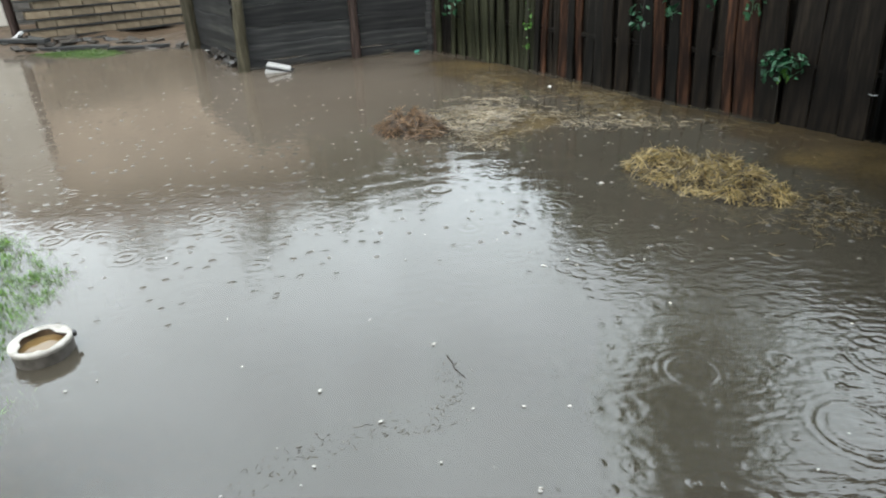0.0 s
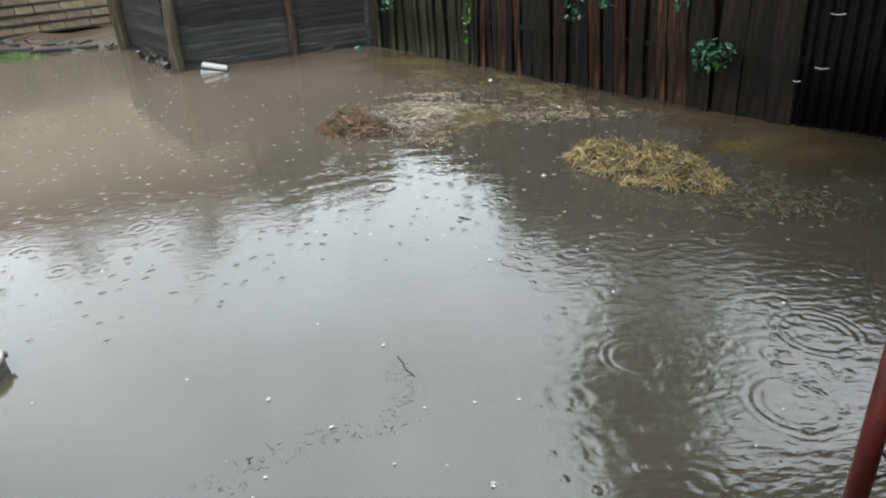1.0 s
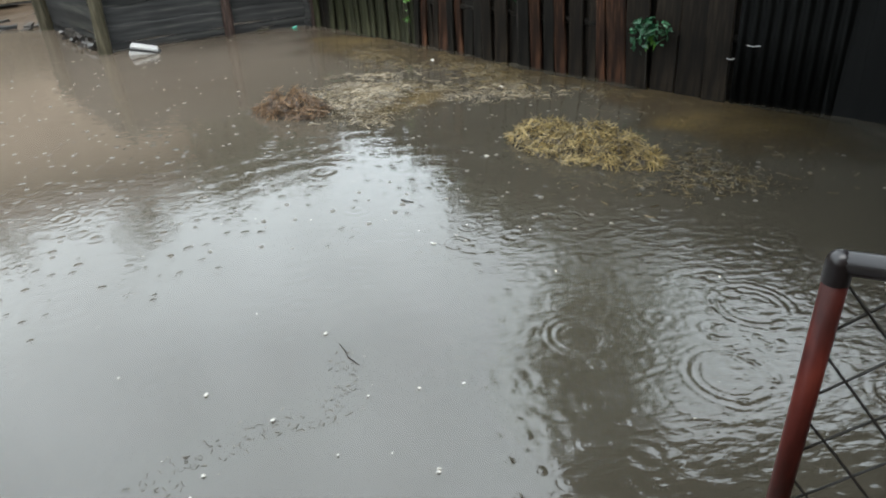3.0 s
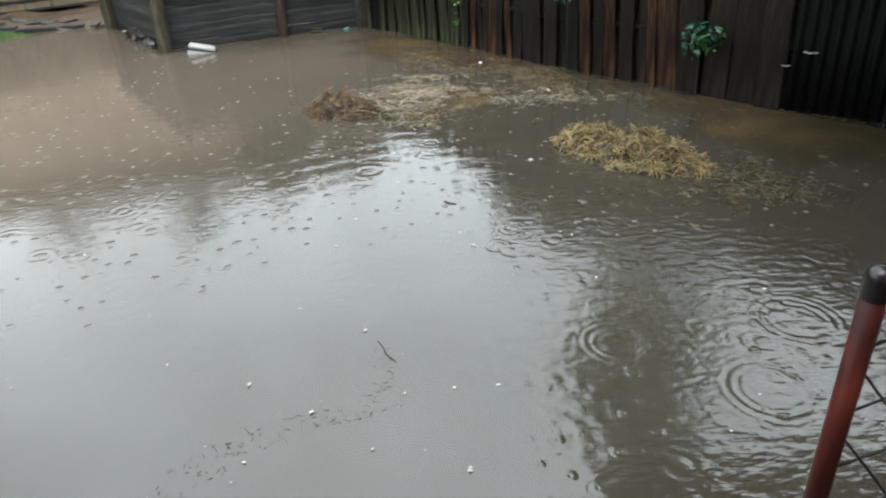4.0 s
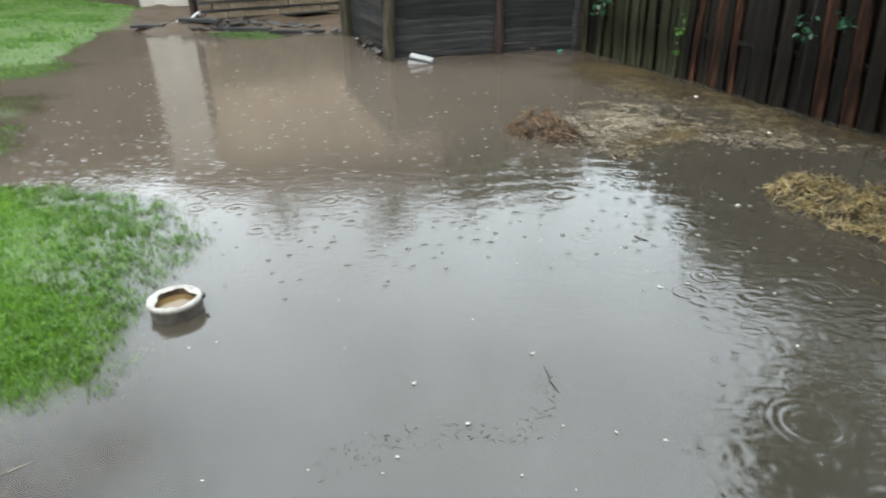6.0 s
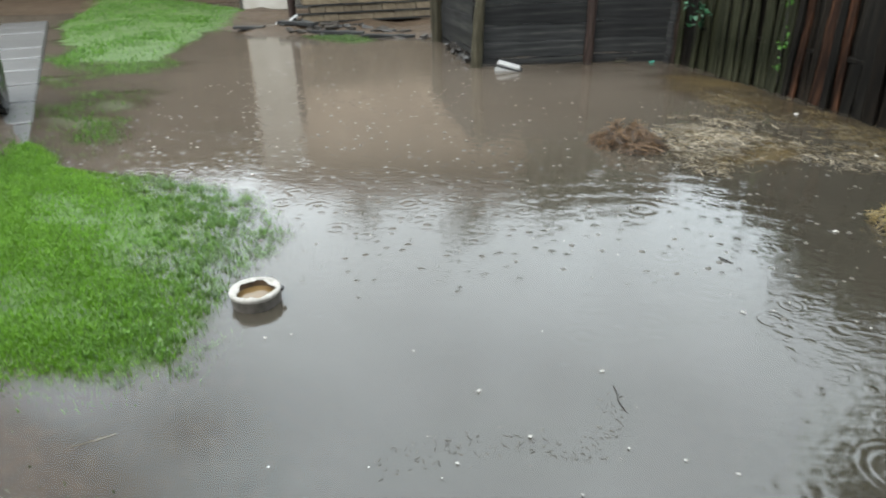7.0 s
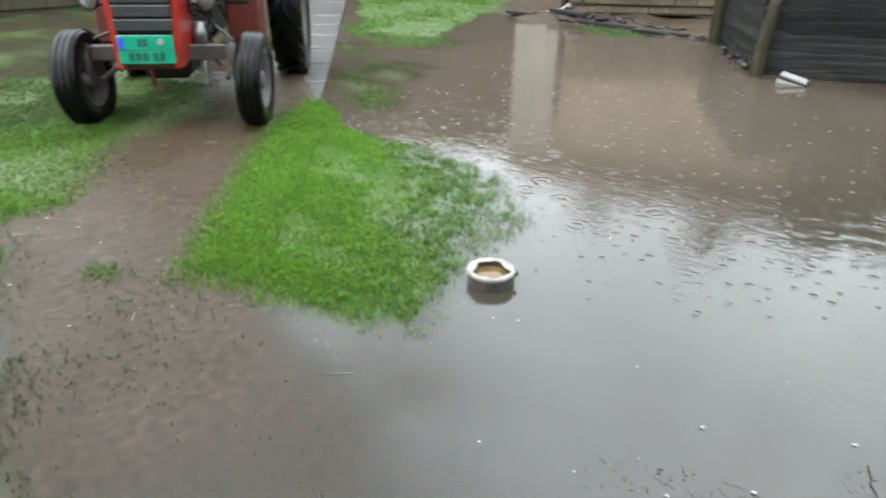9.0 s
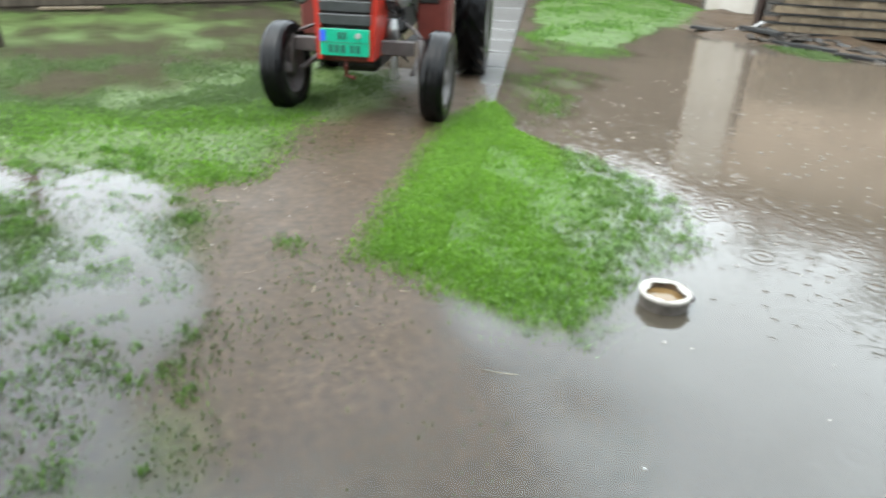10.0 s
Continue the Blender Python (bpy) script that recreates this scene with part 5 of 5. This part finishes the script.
box(bm, (0.36, 0.012, 0.185), pose(0, -0.262, 0.622, -3), 0.003)
plate = under("number_plate", bm, plate_green, None, None, "bright green two-line plate")
for x, z, w, hh, mat in ((-0.155, 0.665, 0.042, 0.075, plate_blue), (-0.035, 0.668, 0.028, 0.05, plate_dark), (0.0, 0.668, 0.028, 0.05, plate_dark), (-0.10, 0.578, 0.034, 0.055, plate_dark), (-0.055, 0.578, 0.034, 0.055, plate_dark), (-0.01, 0.578, 0.034, 0.055, plate_dark), (0.055, 0.578, 0.032, 0.055, plate_dark), (0.098, 0.578, 0.032, 0.055, plate_dark), (0.0, 0.622, 0.35, 0.004, plate_dark)):
    bm = bmesh.new()
    box(bm, (w, 0.004, hh), pose(x, -0.270 + (z - 0.622) * 0.052, z, -3), 0.001)
    part("plate_mark", bm, mat, plate)
bm = bmesh.new()
tube(bm, (0.10, -0.262, 0.672), (0.10, -0.274, 0.672), 0.02, 0.02, 14)
part("plate_sticker", bm, white_plastic, plate)
for sx in (-1, 1):
    bm = bmesh.new()
    lathe(bm, [(0.060, -0.01), (0.064, 0.0), (0.061, 0.03), (0.044, 0.08), (0.016, 0.10)], 24)
    bmesh.ops.transform(bm, matrix=Matrix.Rotation(radians(-90), 4, "X"), verts=bm.verts[:])
    lamp = under("headlight", bm, engine_metal, pose(sx * 0.385, -0.04, 0.905), None, "round headlight with clear glass", True)
    bm = bmesh.new()
    bmesh.ops.create_uvsphere(bm, u_segments=24, v_segments=12, radius=0.057, matrix=Matrix.Diagonal((1, 0.18, 1, 1)))
    part("lens", bm, lamp_glass, lamp, "clear ribbed glass", True)
    bm = bmesh.new()
    tube(bm, (sx * 0.24, 0.02, 0.88), (sx * 0.36, 0.0, 0.88), 0.012, 0.012, 8)
    under("lamp_bracket", bm, engine_metal)
# front axle, steering gear
bm = bmesh.new()
box(bm, (0.43, 0.06, 0.105), pose(0.245, 0.02, 0.555), 0.008)
under("axle_arm", bm, axle_grey, None, None, "grey steel axle arm")
bm = bmesh.new()
box(bm, (0.43, 0.06, 0.105), pose(-0.245, 0.02, 0.555), 0.008)
under("axle_arm", bm, axle_grey, None, None, "grey steel axle arm")
bm = bmesh.new()
box(bm, (0.34, 0.14, 0.13), pose(0, 0.03, 0.50), 0.02)
under("axle_centre", bm, engine_metal)
for sx in (-1, 1):
    bm = bmesh.new()
    tube(bm, (sx * 0.52, 0.02, 0.30), (sx * 0.50, 0.02, 0.62), 0.028, 0.024, 12)
    tube(bm, (sx * 0.50, 0.02, 0.35), (sx * 0.64, 0.0, 0.35), 0.03, 0.026, 12)
    under("kingpin", bm, axle_grey, None, None, "", True)
    bm = bmesh.new()
    tube(bm, (sx * 0.50, 0.10, 0.62), (sx * 0.26, 0.55, 0.70), 0.012, 0.012, 8)
    under("steering_rod", bm, axle_grey, None, None, "", True)
    bm = bmesh.new()
    tube(bm, (sx * 0.44, 0.06, 0.36), (sx * 0.40, 0.75, 0.42), 0.02, 0.02, 8)
    under("radius_rod", bm, axle_grey, None, None, "", True)
bm = bmesh.new()
lathe(bm, [(0.025, -0.02), (0.03, 0.02), (0.022, 0.06), (0.03, 0.10), (0.026, 0.16), (0.015, 0.17)], 14)
under("grease_cap", bm, bright_metal, pose(0.30, 0.04, 0.34), None, "shiny spring-loaded arm", True)
# engine and gearbox
bm = bmesh.new()
box(bm, (0.44, 0.84, 0.44), pose(0, 0.53, 0.72), 0.03)
box(bm, (0.50, 0.62, 0.10), pose(0, 0.55, 0.96), 0.02)
box(bm, (0.34, 0.80, 0.20), pose(0, 0.52, 0.44), 0.04)
engine = under("engine", bm, engine_metal, None, None, "greasy dark engine block")
for i in range(4):
    bm = bmesh.new()
    tube(bm, (0.22, 0.2 + i * 0.16, 0.92), (0.29, 0.22 + i * 0.16, 0.80), 0.022, 0.022, 10)
    part("manifold_pipe", bm, engine_metal, engine, "", True)
bm = bmesh.new()
tube(bm, (0.26, 0.16, 0.58), (0.26, 0.16, 0.74), 0.05, 0.05, 16)
part("oil_filter", bm, bright_metal, engine, "", True)
for i in range(9):
    bm = bmesh.new()
    y0, z0 = random.uniform(0.02, 0.6), random.uniform(0.58, 0.95)
    p = Vector((0.235, y0, z0))
    for _ in range(4):
        q = p + Vector((random.uniform(0.0, 0.05), random.uniform(-0.10, 0.10), random.uniform(-0.09, 0.07)))
        tube(bm, p, q, 0.011, 0.010, 7)
        p = q
    part("hose", bm, random.choice((engine_metal, rubber, rubber, bright_metal)), engine, "", True)
for y0, z0, s0 in ((0.10, 0.86, 0.05), (0.34, 0.66, 0.06), (0.55, 0.82, 0.055), (0.22, 0.60, 0.04)):
    bm = bmesh.new()
    tube(bm, (0.20, y0, z0), (0.28, y0, z0), s0, s0 * 0.9, 14)
    tube(bm, (0.275, y0, z0), (0.305, y0, z0), s0 * 0.4, s0 * 0.35, 10)
    part("pulley", bm, random.choice((engine_metal, axle_grey)), engine, "", True)
bm = bmesh.new()
tube(bm, (-0.02, -0.17, 0.50), (-0.02, -0.16, 0.36), 0.014, 0.012, 8)
tube(bm, (-0.02, -0.16, 0.37), (0.05, -0.20, 0.36), 0.012, 0.012, 8)
under("tow_hook", bm, faded_red, None, None, "rusty tow hook", True)
bm = bmesh.new()
box(bm, (0.36, 1.15, 0.40), pose(0, 1.35, 0.66), 0.05)
under("gearbox", bm, engine_metal)
# red tool boxes and foot plates beside the gearbox
for sx in (-1, 1):
    bm = bmesh.new()
    box(bm, (0.26, 0.36, 0.44), pose(sx * 0.50, 0.84, 0.73), 0.02)
    box(bm, (0.29, 0.39, 0.025), pose(sx * 0.50, 0.84, 0.955), 0.008)
    ob = under("side_box", bm, faded_red, None, None, "faded red battery box")
    bm = bmesh.new()
    box(bm, (0.17, 0.016, 0.12), pose(sx * 0.47, 0.655, 0.875), 0.006)
    under("side_lamp", bm, black_plastic)
    bm = bmesh.new()
    box(bm, (0.34, 0.5, 0.02), pose(sx * 0.40, 1.2, 0.46), 0.004)
    under("foot_plate", bm, engine_metal)
# rear mudguards, seat, steering wheel, exhaust
for sx in (-1, 1):
    bm = bmesh.new()
    prev = None
    for i in range(13):
        a = radians(66 + i * 8)
        y, z = 2.05 - 0.70 * math.cos(a), 0.615 + 0.70 * math.sin(a)
        row = [bm.verts.new((sx * x, y, z)) for x in (0.50, 0.86, 0.88)]
        row[2].co.z -= 0.03
        if prev:
            for j in range(2):
                bm.faces.new((prev[j], prev[j + 1], row[j + 1], row[j]))
        prev = row
    ob = under("mudguard", bm, tractor_red, None, None, "red mudguard", True)
    mod = ob.modifiers.new("thick", "SOLIDIFY")
    mod.thickness = 0.006
bm = bmesh.new()
box(bm, (0.44, 0.38, 0.07), pose(0, 1.82, 1.05), 0.03)
box(bm, (0.44, 0.07, 0.22), pose(0, 2.02, 1.17, -10), 0.03)
under("seat", bm, black_plastic)
bm = bmesh.new()
tube(bm, (0, 1.06, 1.15), (0, 1.32, 1.38), 0.02, 0.02, 10)
under("steering_column", bm, engine_metal)
bm = bmesh.new()
pts = [Vector((0.19 * math.cos(i * math.pi / 12), 0.19 * math.sin(i * math.pi / 12), 0)) for i in range(24)]
for i in range(24):
    tube(bm, pts[i], pts[(i + 1) % 24], 0.013, 0.013, 8, False)
for i in range(3):
    tube(bm, (0, 0, -0.02), pts[i * 8], 0.008, 0.008, 6)
under("steering_wheel", bm, black_plastic, pose(0, 1.32, 1.38, 40))

# ---- barn, trees and the far yard, mostly met as reflections ----
barn = thing("barn", pose(-6.6, 12.6, 0.02, 0, 0, 14), "low brown plastered barn with a tiled roof and white pillar", "barn")
WALL_H = 3.6
bm = bmesh.new()
box(bm, (9.0, 0.3, WALL_H), pose(2.4, 0, WALL_H / 2))
box(bm, (0.3, 4.0, WALL_H), pose(-1.95, 2.15, WALL_H / 2))
box(bm, (0.3, 4.0, WALL_H), pose(6.75, 2.15, WALL_H / 2))
box(bm, (8.4, 0.3, WALL_H), pose(2.4, 4.0, WALL_H / 2))
part("wall", bm, plaster, barn)
bm = bmesh.new()
box(bm, (9.06, 0.06, 0.42), pose(2.4, -0.18, 0.21), 0.01)
part("plinth", bm, wet_stone, barn, "dark wet stone plinth")
bm = bmesh.new()
for y0, z0, y1, z1 in ((-0.45, WALL_H - 0.1, 2.1, WALL_H + 1.3), (2.1, WALL_H + 1.3, 4.6, WALL_H - 0.1)):
    k = 30
    for i in range(k):
        x = -2.3 + 9.4 * (i + 0.5) / k
        mid, ang = ((y0 + y1) / 2, (z0 + z1) / 2), math.degrees(math.atan2(z1 - z0, y1 - y0))
        box(bm, (0.30, math.hypot(y1 - y0, z1 - z0) + 0.02, 0.05), pose(x, mid[0], mid[1] + (0.02 if i % 2 else 0), ang), 0)
part("roof", bm, roof_tile, barn, "dull red tiled roof")
bm = bmesh.new()
box(bm, (0.95, 0.12, WALL_H - 0.3), pose(-1.55, -0.24, WALL_H / 2 - 0.15), 0.02)
part("pillar", bm, white_plaster, barn, "white plastered pillar")


def tree(x, y, height, spread, count, trunk_r, low=0.35):
    root = thing("tree", Matrix(), "leafy dark green tree behind the fence", "tree", "trees beyond the yard")
    bm = bmesh.new()
    prev = Vector((x, y, -0.1))
    tips = []
    for i in range(5):
        nxt = Vector((x + random.uniform(-0.1, 0.1) * i * 0.5, y + random.uniform(-0.1, 0.1) * i * 0.5, height * 0.85 * (i + 1) / 5))
        tube(bm, prev, nxt, trunk_r * (1 - 0.17 * i), trunk_r * (1 - 0.17 * (i + 1)), 9)
        prev = nxt
        if (i + 1) / 5 > low:
            for j in range(4):
                a = random.uniform(0, 6.28)
                e = nxt + Vector((math.cos(a), math.sin(a), random.uniform(0.2, 0.6))) * spread * random.uniform(0.5, 1.0)
                tube(bm, nxt, e, trunk_r * 0.35, trunk_r * 0.1, 6)
                tips += [e, nxt.lerp(e, 0.6), nxt.lerp(e, 0.8)]
    tips.append(prev)
    part("trunk", bm, bark, root)
    vs, fs = leaf_cloud([tuple(t) for t in tips], spread * 0.26, count, 0.2, 0.7, 0.3)
    ob = new("crown", mesh_of("crown", vs, fs, tree_leaf))
    ob.parent = root
    return root


tree(3.75, 7.7, 7.8, 0.95, 4600, 0.13)
tree(2.95, 8.6, 3.0, 0.8, 3800, 0.09)
tree(2.35, 8.3, 2.7, 0.75, 3500, 0.07)
tree(6.3, 5.4, 3.0, 1.0, 5000, 0.10)
tree(-1.6, 13.0, 3.7, 1.1, 4500, 0.12)
tree(-4.9, 18.0, 6.6, 1.5, 5000, 0.17)
tree(-8.3, 16.9, 6.0, 1.5, 5000, 0.15)
# long outbuildings that shut the yard in behind the tractor
shed = thing("long_shed", pose(-12.5, 1.8, 0, 0, 0, 86), "long dark boarded shed at the yard's edge", "shed")
bm = bmesh.new()
box(bm, (9.0, 3.0, 2.3), pose(0, 1.6, 1.15), 0.02)
part("wall", bm, shed_wall, shed)
bm = bmesh.new()
box(bm, (9.6, 3.7, 0.10), pose(0, 1.5, 2.42, 6), 0.01)
part("roof", bm, roof_tile, shed)
shed = thing("long_shed", pose(-15.0, 11.5, 0, 0, 0, 38), "long dark boarded shed beyond the path", "shed")
bm = bmesh.new()
box(bm, (11.0, 3.0, 4.6), pose(0, 1.6, 2.3), 0.02)
part("wall", bm, shed_wall, shed)
bm = bmesh.new()
box(bm, (11.6, 3.7, 0.10), pose(0, 1.5, 4.75, 6), 0.01)
part("roof", bm, roof_tile, shed)
# the house behind the camera, closing the yard
bm = bmesh.new()
box(bm, (12.0, 0.35, 3.6), pose(2.6, -1.6, 1.7))
tagged(part("wall_south", bm, plaster), "plain plastered house wall closing the yard", "wall", "", "structure")
bm = bmesh.new()
box(bm, (12.4, 1.3, 0.12), pose(2.6, -1.35, 3.55, 8))
tagged(part("eaves", bm, roof_tile), "tiled eaves of the house", "roof", "", "structure")
# lean-to roof over the gate's side of the yard, dripping into the flood
lean_to = thing("lean_to", Matrix(), "dark boarded lean-to roof on posts beside the gate", "lean-to")
for i in range(15):
    bm = bmesh.new()
    box(bm, (0.288, 4.9, 0.05), None, 0.006)
    ob = part("roof_board", bm, shed_wall, lean_to)
    ob.matrix_world = pose(1.56 + 0.29 * i, 0.97, 2.62, -3)
for y in (-1.0, 1.0, 2.9):
    bm = bmesh.new()
    box(bm, (4.3, 0.09, 0.14), None, 0.008)
    ob = part("beam", bm, shed_wall, lean_to)
    ob.matrix_world = pose(3.57, y, 2.52 - 0.052 * (y - 0.97))
for x, y in ((4.05, 2.75), (5.62, 1.15), (5.62, -0.98)):
    ob = part("post", post_mesh(0.06, 2.45), post_wood, lean_to, "", True)
    ob.matrix_world = pose(x, y, 0)
bm = bmesh.new()
box(bm, (0.9, 0.12, 0.05), None, 0.01, 0.006)
ob = part("board", bm, tan_block)
ob.matrix_world = pose(-12.1, 1.1, 0.03, 0, 0, 80)
tagged(ob, "pale board lying at the shed's foot", "board")
ob = part("post", post_mesh(0.08, 1.9), post_wood, None, "", True)
ob.matrix_world = pose(-9.1, -0.02, 0.0)
tagged(ob, "grey wooden post in the wet turf", "post")
